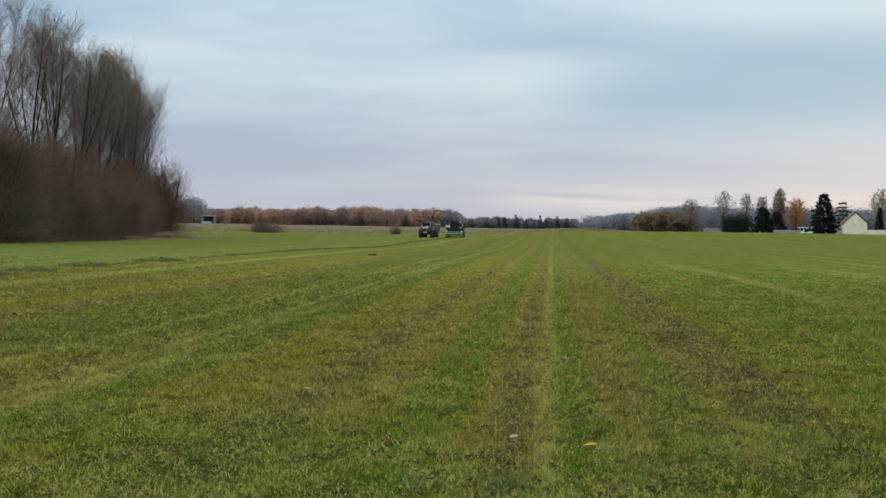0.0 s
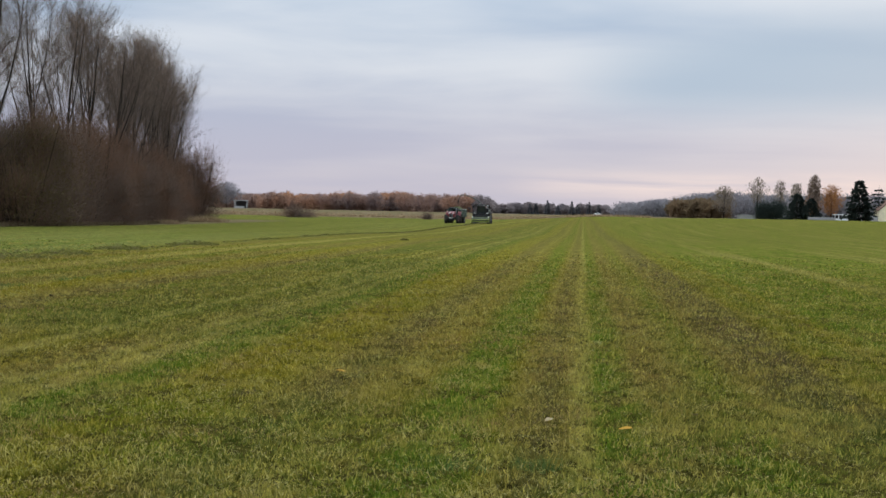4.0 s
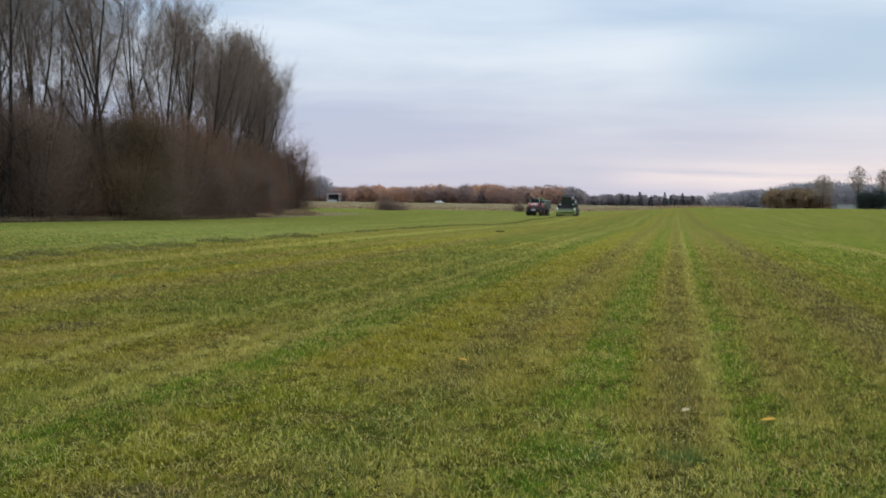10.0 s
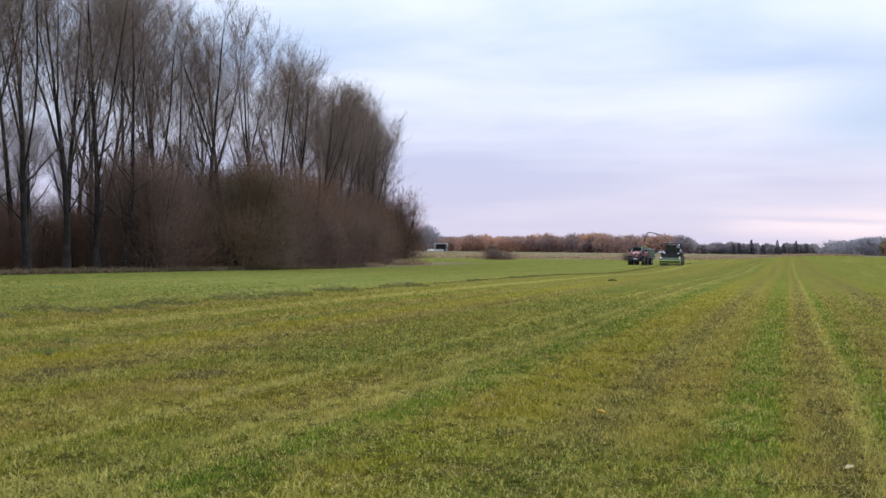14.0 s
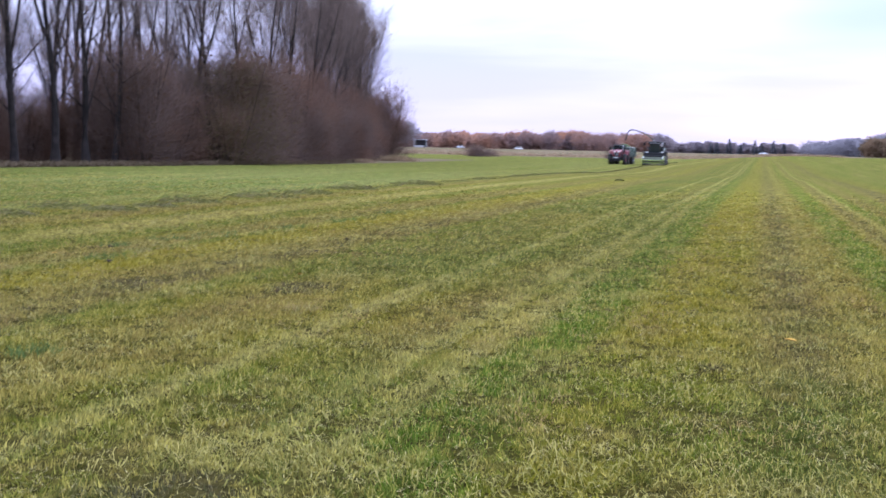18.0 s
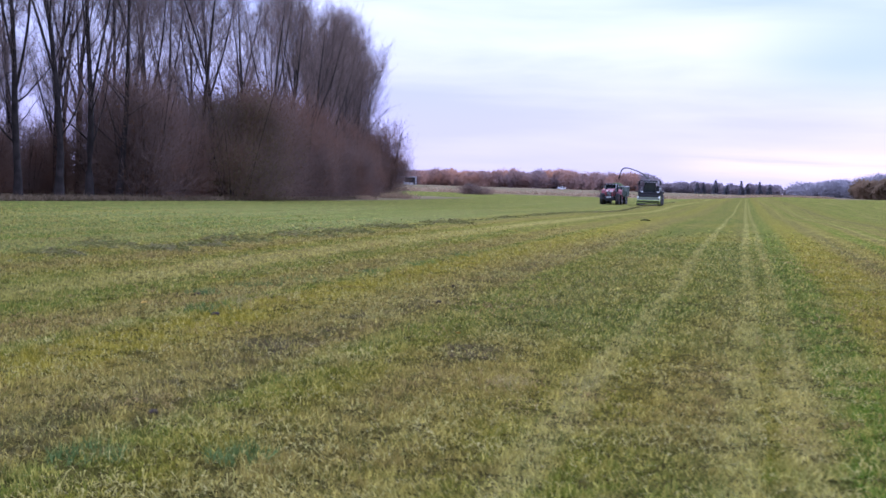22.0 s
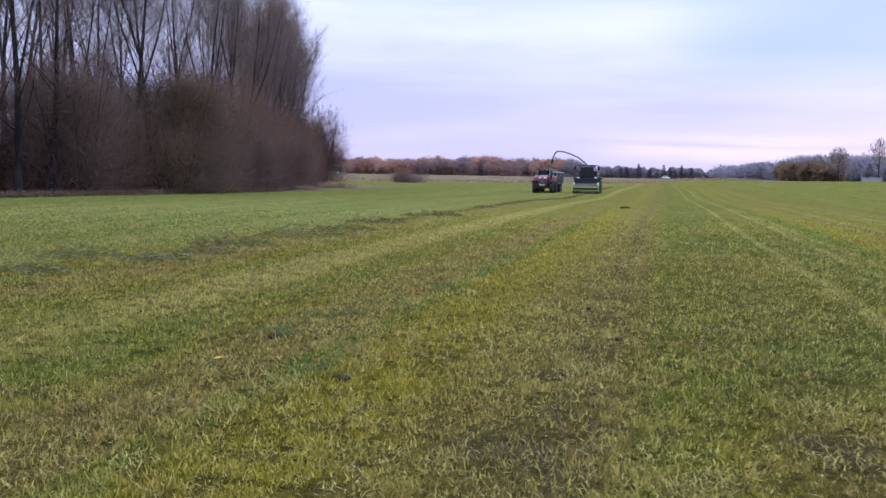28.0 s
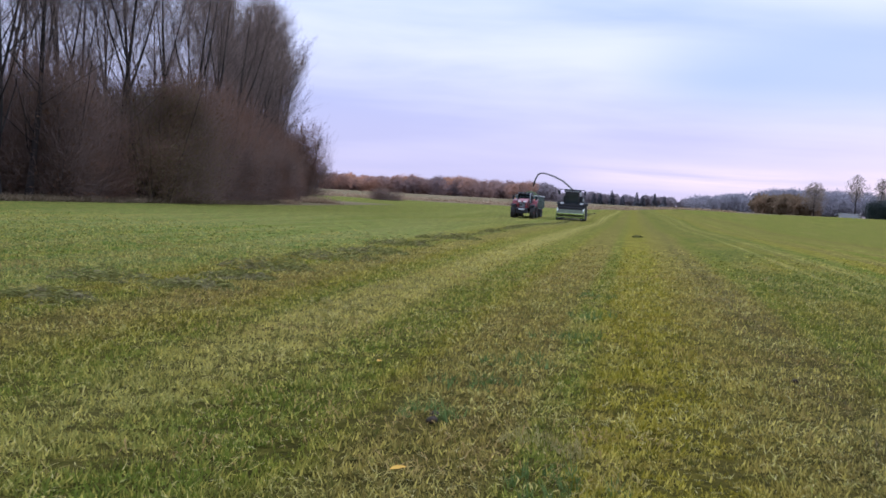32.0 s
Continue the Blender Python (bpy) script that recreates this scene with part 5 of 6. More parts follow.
def build_rough_grass():
    """Dry tall grass: a strip at the field's far end and tufts along the wood's foot."""
    rng = np.random.default_rng(9)
    x = rng.uniform(-150, 22, 16000)
    edge = 268 + 120 * np.exp(-((x - 12) / 24) ** 2)
    y = edge + rng.exponential(14, len(x))
    keep = np.array([noise.noise((a * 0.05, b * 0.05, 0)) for a, b in zip(x, y)]) > -0.12
    x, y = x[keep], y[keep]
    t = blades(rng, x, y, np.full(len(x), 0.75), np.full(len(x), 0.28), 2)
    tagged(put("reed_strip", triangles("reed_strip", t), MAT_REED), "strip of dry tan grass at the field's far edge", "dry grass", kind="stuff")
    y = rng.uniform(20, 150, 9000)
    x = -41.2 - rng.exponential(0.9, len(y)) - 9.4 * smooth(y, 88, 158)
    t = blades(rng, x, y, np.full(len(x), 0.45), np.full(len(x), 0.07), 3)
    tagged(put("verge_grass", triangles("verge_grass", t), MAT_VERGE), "dry brown grass along the foot of the wood", "dry grass", kind="stuff")
    for i, (x, y, s) in enumerate(((-45.6, 134, 1.0), (-44.2, 118, 0.55))):
        r = np.random.default_rng(60 + i)
        n = 900
        px, py = x + r.normal(0, 1.0 * s, n), y + r.normal(0, 0.8 * s, n)
        t = blades(r, px, py, np.full(n, 1.0 * s), np.full(n, 0.06), 2)
        tagged(put("dry_tussock", triangles("dry_tussock", t), MAT_REED), "mound of dry reddish tan grass before the wood", "dry grass", kind="stuff")


build_rough_grass()

# ---- machines ----
MAT_GREEN = painted("light_green_paint", (0.155, 0.20, 0.030), 0.4, 0, (0.10, 0.09, 0.05), 0.3, 4)
MAT_RED = painted("red_paint", (0.175, 0.020, 0.030), 0.35, 0, (0.12, 0.08, 0.06), 0.3, 4)
MAT_BLACK = painted("black_plastic", (0.012, 0.012, 0.014), 0.9, 0, (0.05, 0.042, 0.032), 0.2, 5)
MAT_TYRE = painted("tyre_rubber", (0.020, 0.020, 0.021), 0.9, 0, (0.09, 0.075, 0.05), 0.55, 7)
MAT_GREY = painted("light_grey_paint", (0.36, 0.37, 0.37), 0.45, 0, (0.2, 0.18, 0.14), 0.3, 4)
MAT_STEEL = painted("worn_steel", (0.30, 0.31, 0.32), 0.45, 0.7, (0.12, 0.09, 0.06), 0.5, 5)
MAT_SIDES = painted("dull_green_sides", (0.075, 0.105, 0.085), 0.6, 0, (0.09, 0.08, 0.06), 0.4, 3)
MAT_SPOUT = painted("weathered_grey_paint", (0.07, 0.068, 0.062), 0.6, 0.2, (0.2, 0.18, 0.14), 0.4, 2.0)
MAT_HOOD = painted("dusty_olive_paint", (0.028, 0.038, 0.016), 0.7, 0, (0.12, 0.11, 0.07), 0.5, 3.0)
MAT_CHOPPED = varied("chopped_grass", (0.022, 0.036, 0.012), (0.058, 0.078, 0.022), 0.95, 4, 0.5)
glass = Mat("dark_cab_glass", 0.06, 0, 0.5)
glass.colour(glass.mix(glass.noise(2, 2), (0.012, 0.016, 0.018), (0.03, 0.036, 0.04)))
MAT_GLASS = glass.m
clear = Mat("clear_cab_glass", 0.03, 0, 0.5)
clear.colour((0.20, 0.25, 0.26))
clear.b.inputs["Transmission Weight"].default_value = 0.9
clear.b.inputs["IOR"].default_value = 1.05
MAT_CLEAR = clear.m
lamp_glass = Mat("headlight_glass", 0.15, 0, 0.6)
lamp_glass.colour(lamp_glass.mix(lamp_glass.noise(30, 2), (0.6, 0.6, 0.58), (0.8, 0.8, 0.78)))
MAT_LAMP = lamp_glass.m
amber = Mat("amber_plastic", 0.3, 0, 0.5)
amber.colour(amber.mix(amber.noise(20, 2), (0.55, 0.2, 0.02), (0.65, 0.27, 0.03)))
MAT_AMBER = amber.m


def add_wheel(parent, x, y, r, w, rim_material, lugs=20, name="wheel"):
    """A wheel in its own space, turning about x: tyre with lugs, rim, hub."""
    wheel = new(name)
    wheel.parent = parent
    wheel.matrix_basis = pose(x, y, r)
    q = r * 0.56
    bm = lathe_x([(-w * 0.36, q), (-w * 0.5, q + 0.08), (-w * 0.5, r * 0.86), (-w * 0.42, r * 0.955), (w * 0.42, r * 0.955), (w * 0.5, r * 0.86), (w * 0.5, q + 0.08), (w * 0.36, q)], 32)
    for i in range(lugs):
        for s in (-1, 1):
            a = 2 * math.pi * (i + (0.5 if s > 0 else 0)) / lugs
            m = Matrix.Rotation(a, 4, "X") @ Matrix.Translation((s * w * 0.24, 0, r * 0.965)) @ Matrix.Rotation(s * 0.55, 4, "Z")
            box(bm, (0, 0, 0), (w * 0.5, 0.055, r * 0.07), 0, 0.8, m)
    tyre = part("tyre", bm, MAT_TYRE, wheel)
    part("rim", lathe_x([(-w * 0.3, 0.10), (-w * 0.22, q * 0.7), (-w * 0.40, q * 0.98), (w * 0.40, q * 0.98), (w * 0.22, q * 0.7), (w * 0.3, 0.10)], 28), rim_material, wheel)
    bm = lathe_x([(-w * 0.36, 0.02), (-w * 0.36, 0.16), (w * 0.36, 0.16), (w * 0.36, 0.02)], 16)
    for i in range(8):
        a = 2 * math.pi * i / 8
        for s in (-1, 1):
            box(bm, (s * w * 0.34, 0.115 * math.cos(a), 0.115 * math.sin(a)), (0.05, 0.035, 0.035))
    part("hub", bm, MAT_BLACK, wheel)
    return wheel, r


def mirror(parent, x, y, z, arm_to, material=None):
    arm = part("mirror_arm", tube([arm_to, (x, y, z + 0.05)], 0.02, 6), MAT_BLACK, parent)
    part("mirror", one_box((x, y, z - 0.18), (0.22, 0.09, 0.40), 0.03), MAT_BLACK, arm)


def build_harvester():
    """Forage harvester, front towards -y, on its wheels; origin on the ground below the cab."""
    h = empty("forage_harvester", pose(-16.4, 192, 0), "green and grey forage harvester with a raised arched spout", "harvester")
    # body behind the cab
    part("engine_hood", prism([(1.0, 1.05), (4.9, 1.25), (5.2, 1.6), (5.1, 2.15), (4.5, 2.4), (1.0, 2.5)], -0.98, 0.98, 0.09), MAT_BLACK, h, "dark engine hood")
    grille = part("rear_grille", one_box((0, 5.16, 1.8), (1.6, 0.06, 0.6), 0.02), MAT_BLACK, h)
    for k in range(6):
        part("slat", one_box((0, 5.2, 1.56 + 0.09 * k), (1.5, 0.03, 0.04), 0.01), MAT_STEEL, grille)
    for s in (-1, 1):
        panel = part("side_panel", one_box((s * 1.0, 2.8, 1.75), (0.06, 3.2, 1.1), 0.03), MAT_SIDES, h, "dull green side panel")
        part("vent", one_box((s * 1.04, 3.4, 1.85), (0.03, 1.3, 0.5), 0.01), MAT_BLACK, panel)
    part("chassis", one_box((0, 1.2, 0.95), (1.3, 6.6, 0.5), 0.05), MAT_BLACK, h)
    part("front_axle", tube([(-1.2, 0.2, 0.95), (1.2, 0.2, 0.95)], 0.17, 10), MAT_BLACK, h)
    part("rear_axle", tube([(-1.1, 3.9, 0.7), (1.1, 3.9, 0.7)], 0.12, 10), MAT_BLACK, h)
    head_frame = part("header_beam", one_box((0, -1.98, 1.5), (2.7, 0.24, 0.30), 0.05), MAT_BLACK, h)
    # cab
    cab = part("cab_frame", one_box((0, -0.05, 1.78), (1.5, 1.9, 0.22), 0.05), MAT_BLACK, h)
    cab.matrix_basis = pose(0, 0, -0.32)
    for sx in (-0.66, 0.66):
        for sy, lean in ((-0.86, -0.12), (0.82, 0.0)):
            part("pillar", tube([(sx, sy, 1.85), (sx * 0.97, sy + lean, 3.22)], 0.05, 6), MAT_BLACK, cab)
    part("windscreen", prism([(-0.9, 1.88), (-0.86, 1.88), (-0.99, 3.2), (-1.03, 3.2)], -0.62, 0.62, 0.005), MAT_GLASS, cab)
    for s in (-1, 1):
        part("side_window", one_box((s * 0.70, -0.05, 2.54), (0.03, 1.6, 1.3), 0.005), MAT_GLASS, cab)
    part("rear_wall", one_box((0, 0.86, 2.5), (1.3, 0.06, 1.3), 0.01), MAT_BLACK, cab)
    part("seat", prism([(0.0, 1.9), (0.55, 1.9), (0.62, 2.9), (0.48, 2.9), (0.4, 2.3), (0.0, 2.28)], -0.26, 0.26, 0.03), MAT_BLACK, cab)
    part("steering_column", tube([(0, -0.55, 1.9), (0, -0.42, 2.35)], 0.05, 8), MAT_BLACK, cab)
    roof = part("roof", one_box((0, -0.1, 3.34), (1.66, 2.25, 0.24), 0.09, 0.94), MAT_BLACK, cab, "dark cab roof")
    part("roof_visor", one_box((0, -1.2, 3.25), (1.56, 0.22, 0.16), 0.04), MAT_BLACK, roof)
    for k in range(6):
        part("work_lamp", one_box((-0.6 + 0.24 * k, -1.33, 3.25), (0.14, 0.07, 0.10), 0.02), MAT_STEEL, roof)
    for s in (-1, 1):
        part("mirror_bar", tube([(s * 0.7, -1.0, 3.06), (s * 1.2, -1.2, 3.12), (s * 1.3, -1.28, 2.95)], 0.045, 6), MAT_BLACK, h)
        part("mirror", one_box((s * 1.3, -1.3, 2.8), (0.22, 0.1, 0.42), 0.03), MAT_BLACK, h)
        part("handrail", tube([(s * 1.1, -0.7, 1.3), (s * 1.18, -0.7, 2.1), (s * 1.1, 0.3, 2.2)], 0.02, 6), MAT_STEEL, h)
        ladder = part("ladder", tube([(s * 1.5, 1.2, 0.6), (s * 1.4, 1.2, 1.7)], 0.025, 6), MAT_BLACK, h)
        for k in range(4):
            part("step", one_box((s * 1.45, 1.35, 0.65 + 0.3 * k), (0.2, 0.34, 0.04), 0.01), MAT_STEEL, ladder)
        part("fender", prism([(-0.75, 1.72), (0.9, 1.86), (1.15, 1.6), (1.1, 1.52), (0.85, 1.76), (-0.7, 1.62)], s * 0.98, s * 1.56, 0.02), MAT_BLACK, h)
        part("headlight", one_box((s * 0.98, -0.98, 1.72), (0.3, 0.08, 0.14), 0.03), MAT_LAMP, h)
        part("front_panel", one_box((s * 1.28, -2.55, 1.02), (0.1, 0.5, 0.36), 0.04), MAT_WHITE, head_frame, "white front corner panel")
    part("feeder_house", prism([(-0.9, 0.75), (-0.9, 1.6), (-2.0, 1.35), (-2.15, 0.6)], -0.55, 0.55, 0.04), MAT_BLACK, h)
    # pick-up header
    head = part("pickup_header", prism([(-1.95, 0.35), (-1.9, 1.28), (-2.05, 1.36), (-2.2, 1.3), (-2.15, 0.35)], -1.34, 1.34, 0.03), MAT_BLACK, h, "dark pick-up header frame")
    part("hood", prism([(-2.1, 1.12), (-2.72, 0.98), (-3.12, 0.72), (-3.12, 0.64), (-2.68, 0.88), (-2.1, 1.02)], -1.34, 1.34, 0.02), MAT_HOOD, head, "dusty olive header hood")
    part("guard_bar", tube([(-1.33, -3.3, 0.34), (1.33, -3.3, 0.34)], 0.06, 8), MAT_GREEN, head, "light green guard bar")
    part("wind_guard", prism([(-3.0, 0.52), (-3.28, 0.56), (-3.34, 0.66), (-3.26, 0.72), (-3.0, 0.70)], -1.32, 1.32, 0.03), MAT_GREEN, head, "light green roller guard")
    part("crop_roller", tube([(-1.33, -2.75, 0.66), (1.33, -2.75, 0.66)], 0.16, 14), MAT_BLACK, head)
    reel = bmesh.new()
    for r in range(5):
        a = 2 * math.pi * r / 5
        tube([(-1.31, -2.8 + 0.24 * math.cos(a), 0.36 + 0.24 * math.sin(a)), (1.31, -2.8 + 0.24 * math.cos(a), 0.36 + 0.24 * math.sin(a))], 0.02, 5, reel)
        for k in range(28):
            x = -1.29 + 2.58 * k / 27
            tube([(x, -2.8 + 0.24 * math.cos(a), 0.36 + 0.24 * math.sin(a)), (x, -2.8 + 0.33 * math.cos(a), 0.36 + 0.33 * math.sin(a))], 0.008, 3, reel)
    part("tine_reel", reel, MAT_STEEL, head)
    for s in (-1, 1):
        part("end_plate", prism([(-1.95, 0.12), (-1.95, 1.25), (-2.5, 1.15), (-3.15, 0.75), (-3.2, 0.3), (-2.9, 0.1)], s * 1.35, s * 1.41, 0.015), MAT_GREEN, head, "light green end plate")
        part("gauge_wheel", lathe_x([(-0.08, 0.08), (-0.1, 0.26), (0.1, 0.26), (0.08, 0.08)], 18), MAT_TYRE, head).matrix_basis = pose(s * 1.25, -2.3, 0.26)
        part("skid", one_box((s * 1.35, -2.6, 0.1), (0.16, 1.0, 0.08), 0.02), MAT_BLACK, head)
    # spout: up behind the cab and over to the trailer
    turret = part("turret", tube([(0.1, 1.5, 2.4), (0.1, 1.5, 3.0)], [0.42, 0.34], 14), MAT_BLACK, h)
    bend = [(0.1, 2.9), (-0.5, 3.45), (-1.2, 4.0), (-2.0, 4.36), (-2.8, 4.62), (-3.3, 4.72), (-3.65, 4.70), (-3.92, 4.52), (-4.08, 4.2), (-4.22, 3.8)]
    pts = [(x, 1.5 + 0.32 * -x, z) for x, z in bend]
    rad = [0.11, 0.095, 0.085, 0.08, 0.075, 0.075, 0.08, 0.085, 0.08, 0.075]
    spout = part("spout", tube(pts, rad, 8), MAT_SPOUT, h, "dark arched discharge spout")
    e = Vector(pts[-1])
    part("flap", tube([e, e + Vector((-0.05, 0.1, -0.2)), e + Vector((-0.12, 0.16, -0.55))], [0.085, 0.10, 0.06], 8), MAT_BLACK, spout)
    part("spout_ram", tube([(0.0, 1.3, 2.85), (-0.7, 1.75, 3.62)], 0.045, 6), MAT_STEEL, spout)
    part("exhaust", tube([(0.7, 3.0, 2.35), (0.7, 3.0, 2.95), (0.7, 3.2, 3.05)], 0.08, 10), MAT_STEEL, h)
    part("number_panel", one_box((0, -1.02, 1.7), (0.7, 0.05, 0.14), 0.02), MAT_BLACK, h)
    wheels = []
    for s in (-1, 1):
        wheels.append(add_wheel(h, s * 1.16, 0.2, 0.93, 0.62, MAT_GREY, name="front_wheel"))
        wheels.append(add_wheel(h, s * 1.14, 3.9, 0.70, 0.5, MAT_GREY, name="rear_wheel"))
    return h, wheels


def build_tractor():
    t = empty("tractor", pose(-20.9, 192, 0), "red farm tractor with a dark grey cab", "tractor")
    part("chassis", one_box((0, -0.5, 0.85), (0.62, 4.2, 0.5), 0.05), MAT_BLACK, t)
    part("front_axle", tube([(-0.85, -1.75, 0.66), (0.85, -1.75, 0.66)], 0.12, 10), MAT_BLACK, t)
    part("rear_axle", tube([(-0.9, 0.9, 0.9), (0.9, 0.9, 0.9)], 0.16, 10), MAT_BLACK, t)
    hood = part("hood", prism([(-2.72, 1.0), (-2.80, 1.5), (-2.62, 1.78), (-1.8, 1.93), (-0.3, 2.0), (-0.3, 1.0)], -0.47, 0.47, 0.07), MAT_RED, t, "red engine hood")
    grille = part("grille", one_box((0, -2.80, 1.36), (0.62, 0.08, 0.52), 0.03), MAT_BLACK, hood)
    for k in range(5):
        part("slat", one_box((0, -2.85, 1.16 + 0.1 * k), (0.56, 0.02, 0.03), 0.005), MAT_STEEL, grille)
    for s in (-1, 1):
        part("headlight", one_box((s * 0.28, -2.79, 1.68), (0.3, 0.08, 0.13), 0.03), MAT_LAMP, hood)
        part("side_grille", one_box((s * 0.475, -1.8, 1.45), (0.02, 1.0, 0.4), 0.008), MAT_BLACK, hood)
        part("front_fender", prism([(-2.35, 1.28), (-2.1, 1.42), (-1.4, 1.42), (-1.15, 1.25), (-1.2, 1.20), (-1.45, 1.35), (-2.08, 1.35), (-2.3, 1.22)], s * 0.75, s * 1.18, 0.01), MAT_BLACK, t)
        part("rear_fender", prism([(-0.15, 1.25), (0.1, 1.78), (0.6, 1.98), (1.3, 1.95), (1.75, 1.6), (1.7, 1.5), (1.25, 1.86), (0.6, 1.88), (0.2, 1.7), (0.0, 1.2)], s * 0.66, s * 1.26, 0.02), MAT_RED, t, "red rear fender")
        mirror(t, s * 1.18, -0.35, 2.25, (s * 0.78, -0.25, 2.38))
        part("indicator", one_box((s * 1.05, -0.2, 1.95), (0.16, 0.06, 0.1), 0.02), MAT_AMBER, t)
        part("step", one_box((s * 0.72, -0.35, 0.75), (0.35, 0.45, 0.06), 0.01), MAT_STEEL, t)
    part("front_weight", prism([(-3.3, 0.5), (-3.3, 1.0), (-2.85, 1.05), (-2.7, 0.85), (-2.7, 0.5)], -0.55, 0.55, 0.05), MAT_BLACK, t)
    part("licence_panel", one_box((0, -3.32, 0.9), (0.6, 0.03, 0.16), 0.01), MAT_GREY, t)
    cab = part("cab_floor", one_box((0, 0.45, 1.42), (1.5, 1.55, 0.3), 0.05), MAT_RED, t)
    cab.matrix_basis = Matrix.Translation((0, 0, 0.284)) @ Matrix.Diagonal((1, 1, 0.8, 1))
    for sx in (-0.74, 0.74):
        for sy, ty in ((-0.28, -0.18), (1.18, 1.05)):
            part("pillar", tube([(sx, sy, 1.55), (sx * 0.95, ty, 2.72)], 0.045, 6), MAT_BLACK, cab)
    part("windscreen", prism([(-0.28, 1.6), (-0.25, 1.6), (-0.14, 2.7), (-0.17, 2.7)], -0.68, 0.68, 0.004), MAT_CLEAR, cab)
    part("rear_window", prism([(1.16, 1.6), (1.19, 1.6), (1.08, 2.7), (1.05, 2.7)], -0.68, 0.68, 0.004), MAT_CLEAR, cab)
    for s in (-1, 1):
        part("side_window", prism([(-0.2, 1.6), (1.1, 1.6), (1.0, 2.7), (-0.1, 2.7)], s * 0.735, s * 0.755, 0.003), MAT_CLEAR, cab)
    part("seat", prism([(0.35, 1.55), (0.9, 1.55), (0.98, 2.45), (0.86, 2.45), (0.76, 1.95), (0.35, 1.92)], -0.27, 0.27, 0.03), MAT_BLACK, cab)
    part("steering_wheel", tube([(0.2 * math.cos(a), 0.12 + 0.06 * math.sin(a), 2.05 + 0.19 * math.sin(a)) for a in [2 * math.pi * k / 14 for k in range(15)]], 0.02, 5, caps=False), MAT_BLACK, cab)
    part("dashboard", one_box((0, -0.12, 1.85), (0.8, 0.22, 0.3), 0.04), MAT_BLACK, cab)
    roof = part("roof", one_box((0, 0.45, 2.83), (1.62, 1.72, 0.24), 0.08, 0.93), MAT_BLACK, cab, "dark cab roof")
    for k in range(4):
        part("work_lamp", one_box((-0.6 + 0.4 * k, -0.43, 2.82), (0.18, 0.06, 0.1), 0.02), MAT_STEEL, roof)
    part("exhaust", tube([(0.58, -0.6, 1.6), (0.58, -0.6, 2.42), (0.6, -0.5, 2.52)], 0.06, 10), MAT_STEEL, t)
    part("drawbar", tube([(0, 1.2, 0.6), (0, 2.6, 0.7)], 0.07, 8), MAT_BLACK, t)
    wheels = []
    for s in (-1, 1):
        wheels.append(add_wheel(t, s * 0.96, -1.75, 0.66, 0.46, MAT_RED, 18, "front_wheel"))
        wheels.append(add_wheel(t, s * 1.0, 0.9, 0.90, 0.56, MAT_RED, 20, "rear_wheel"))
    return t, wheels


def build_trailer():
    t = empty("silage_trailer", pose(-20.9, 192, 0), "dull green tipping trailer heaped with chopped grass", "trailer")
    part("chassis", one_box((0, 5.9, 0.85), (0.9, 7.2, 0.24), 0.03), MAT_BLACK, t)
    part("drawbar", prism([(1.45, 0.62), (1.45, 0.75), (3.0, 0.95), (3.0, 0.75)], -0.2, 0.2, 0.02), MAT_BLACK, t)
    part("bed", one_box((0, 6.0, 1.08), (2.4, 6.6, 0.14), 0.02), MAT_SIDES, t)
    for s in (-1, 1):
        side = part("side_board", one_box((s * 1.22, 6.0, 1.72), (0.07, 6.6, 1.2), 0.015), MAT_SIDES, t)
        for k in range(9):
            part("stake", one_box((s * 1.28, 2.85 + 0.79 * k, 1.7), (0.06, 0.1, 1.26), 0.01), MAT_SIDES, side)
        part("top_rail", one_box((s * 1.24, 6.0, 2.34), (0.13, 6.64, 0.08), 0.02), MAT_GREY, side)
        part("mudguard", one_box((s * 1.05, 6.6, 1.0), (0.4, 2.9, 0.04), 0.01), MAT_BLACK, t)
    front = part("front_board", one_box((0, 2.72, 1.72), (2.36, 0.07, 1.2), 0.015), MAT_SIDES, t)
    part("top_rail", one_box((0, 2.72, 2.34), (2.36, 0.12, 0.08), 0.02), MAT_GREY, front)
    part("tailgate", one_box((0, 9.3, 1.72), (2.36, 0.07, 1.2), 0.015), MAT_SIDES, t)
    bm = bmesh.new()
    nx, ny = 14, 34
    grid = {}
    for i in range(nx + 1):
        for j in range(ny + 1):
            u, v = i / nx, j / ny
            x, y = -1.17 + 2.34 * u, 2.78 + 6.48 * v
            z = 2.05 + 0.75 * (math.sin(math.pi * u) ** 0.7) * (math.sin(math.pi * min(1, 0.12 + v)) ** 0.6 if v < 0.9 else 0.35) + 0.10 * noise.noise((x * 3, y * 3, 0)) + 0.06 * noise.noise((x * 8, y * 8, 4))
            grid[i, j] = bm.verts.new((x, y, z))
    for i in range(nx):
        for j in range(ny):
            bm.faces.new((grid[i, j], grid[i + 1, j], grid[i + 1, j + 1], grid[i, j + 1]))
    part("load", bm, MAT_CHOPPED, t, "heaped dark green chopped grass")
    for s in (-1, 1):
        part("tail_lamp", one_box((s * 1.0, 9.42, 0.9), (0.3, 0.05, 0.12), 0.02), MAT_AMBER, t)
    wheels = []
    for s in (-1, 1):
        for y in (5.9, 7.3):
            wheels.append(add_wheel(t, s * 1.02, y, 0.56, 0.46, MAT_GREY, 22))
    return t, wheels


harvester, harvester_wheels = build_harvester()
tractor, tractor_wheels = build_tractor()
trailer, trailer_wheels = build_trailer()


# ---- cars on the far road ----
MAT_CAR_PALE = painted("silver_car_paint", (0.55, 0.56, 0.58), 0.3, 0.2, (0.2, 0.18, 0.15), 0.2, 3)
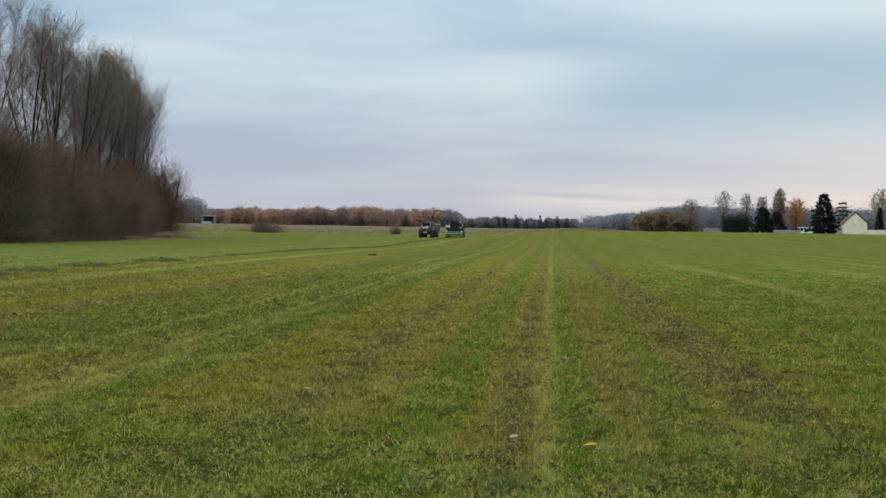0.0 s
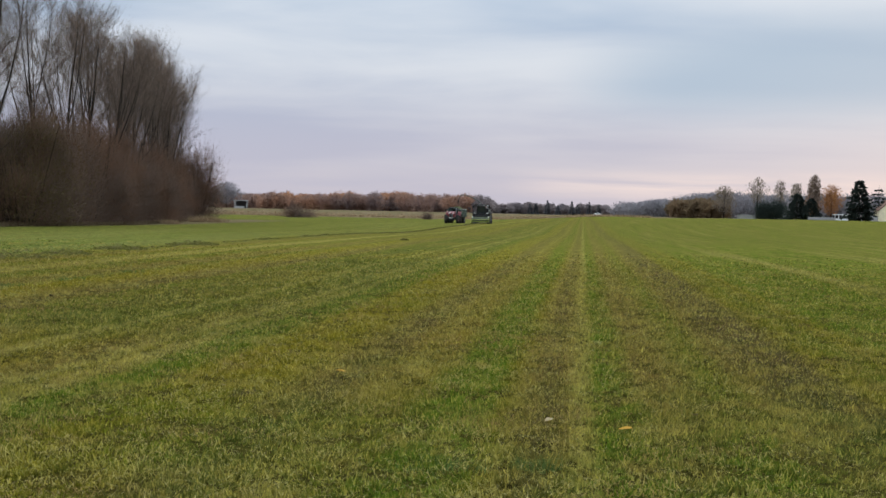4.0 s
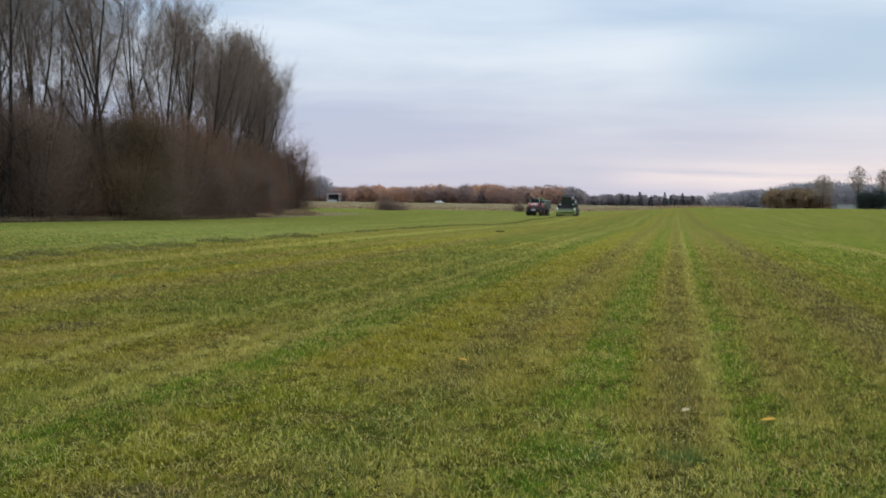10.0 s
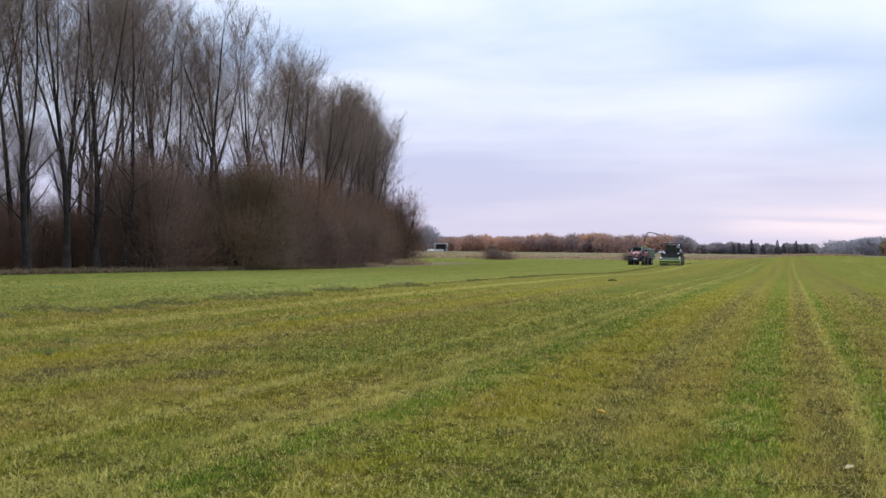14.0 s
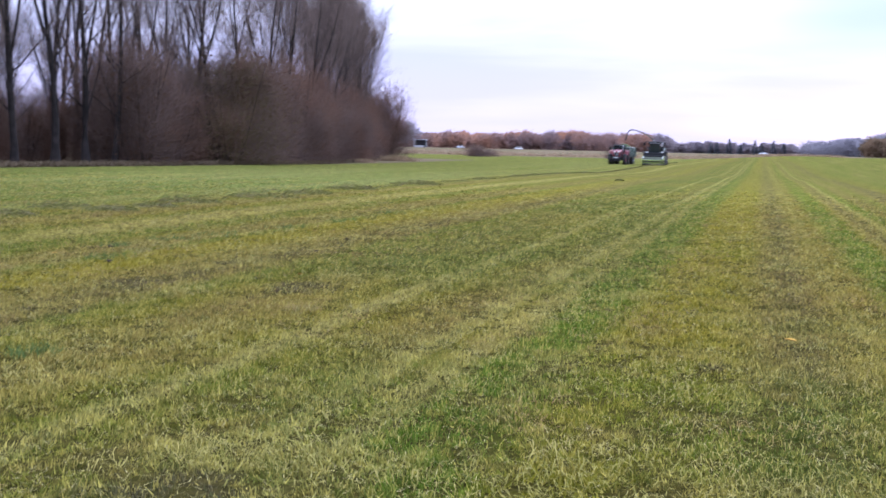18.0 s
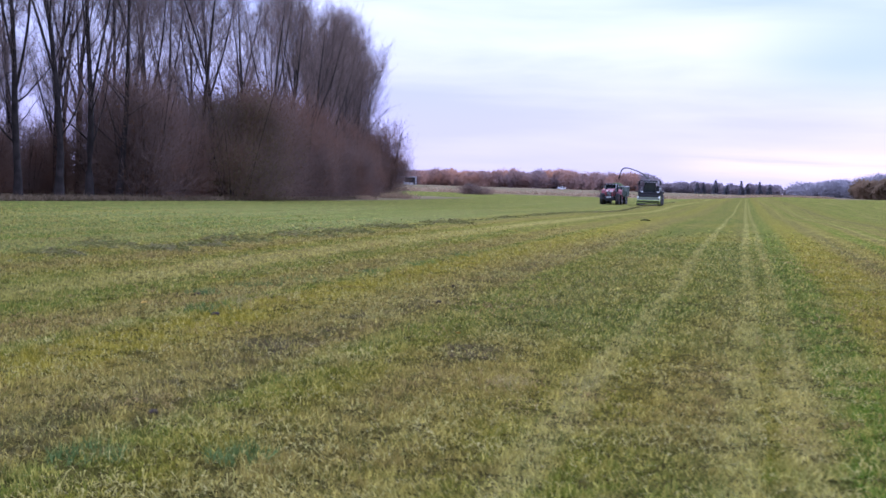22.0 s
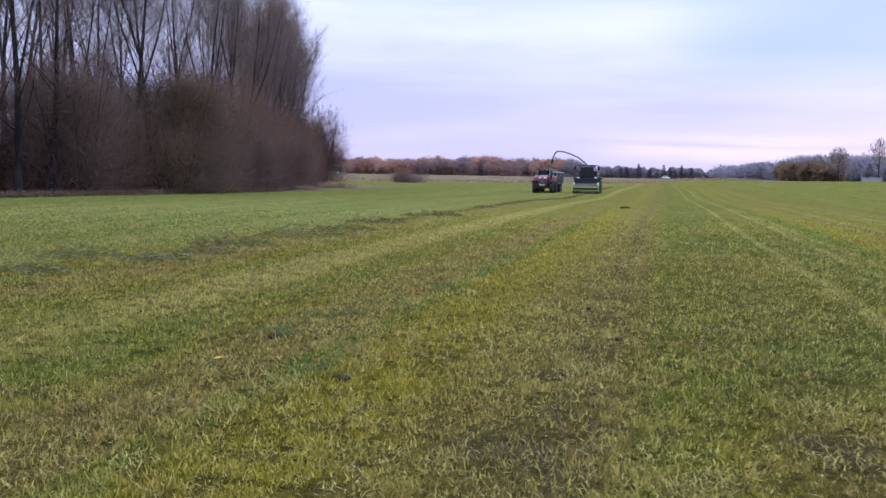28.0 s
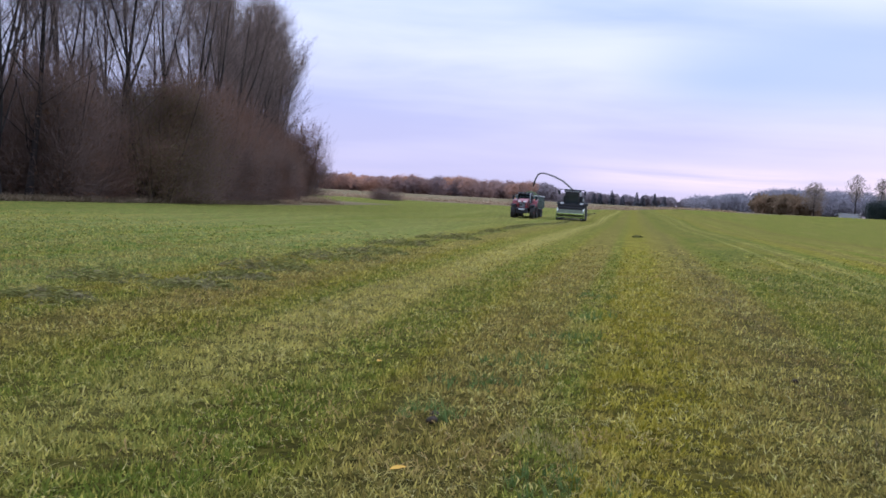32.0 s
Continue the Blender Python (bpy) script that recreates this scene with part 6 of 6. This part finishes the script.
MAT_CAR_DARK = painted("dark_grey_car_paint", (0.06, 0.065, 0.075), 0.3, 0.2, (0.15, 0.13, 0.1), 0.2, 3)
MAT_CAR_WHITE = painted("white_car_paint", (0.78, 0.78, 0.77), 0.35, 0, (0.3, 0.28, 0.24), 0.2, 3)


def build_car(material, label):
    """A hatchback on its wheels, front towards +x."""
    car = empty("car", pose(0, 600, 0), label, "car", "cars on the far road")
    part("body", prism([(-0.86, 0.32), (0.86, 0.32), (0.9, 0.75), (0.84, 0.98), (-0.84, 0.98), (-0.9, 0.75)], -2.1, 2.1, 0.1), material, car)
    bm = box(bmesh.new(), (-0.25, 0, 1.22), (2.7, 1.56, 0.52), 0.08, 0.74)
    cabin = part("cabin", bm, material, car)
    for sy in (-1, 1):
        part("side_window", one_box((-0.25, sy * 0.72, 1.2), (2.1, 0.08, 0.34), 0.02, 0.85), MAT_GLASS, cabin)
    part("windscreen", one_box((1.0, 0, 1.2), (0.12, 1.2, 0.36), 0.02, 0.9), MAT_GLASS, cabin)
    for sx in (-1.28, 1.32):
        for sy in (-0.8, 0.8):
            w = part("wheel", lathe_x([(-0.1, 0.06), (-0.1, 0.31), (0.1, 0.31), (0.1, 0.06)], 18), MAT_TYRE, car)
            w.matrix_basis = pose(sx, sy, 0.31, 0, 0, 90)
    for sy in (-0.62, 0.62):
        part("headlight", one_box((2.06, sy, 0.78), (0.12, 0.34, 0.14), 0.03), MAT_LAMP, car)
    return car


# each car, and the moment at which it passes x = 0
CARS = [(build_car(MAT_CAR_WHITE, "small white car driving on the far road"), 3.5), (build_car(MAT_CAR_PALE, "silver car driving on the far road"), 18.15), (build_car(MAT_CAR_WHITE, "white car driving on the far road"), 26.35),
        (build_car(MAT_CAR_PALE, "silver hatchback driving on the far road"), 28.45), (build_car(MAT_CAR_DARK, "dark grey car driving on the far road"), 31.7)]


# ---- what moves ----
def drive_y(t):
    """How far up the field the machines are at t seconds."""
    return 196.5 - 2.2 * t


def motions():
    times = [0.25 * k for k in range(129)]
    for thing, wheels, x in ((harvester, harvester_wheels, -16.55), (tractor, tractor_wheels, -21.35), (trailer, trailer_wheels, -21.35)):
        rows = []
        for k, t in enumerate(times):
            jolt = 0.25 * math.sin(2.1 * t + x)
            rows.append((t, pose(x + 0.04 * math.sin(0.6 * t + x), drive_y(t), hz(x, drive_y(t)) - 0.01, 0.12 * math.sin(1.7 * t), jolt, 0)))
        walk(thing, rows)
        for wheel, r in wheels:
            home = wheel.matrix_basis.translation.copy()
            walk(wheel, [(t, pose(*home, math.degrees((drive_y(t) - drive_y(0)) / -r), 0, 0)) for t in times])
    for car, passes in CARS:
        walk(car, [(t, pose(15.3 * (t - passes), 600, hz(15.3 * (t - passes), 600))) for t in (0, 8, 16, 24, 32)])


motions()
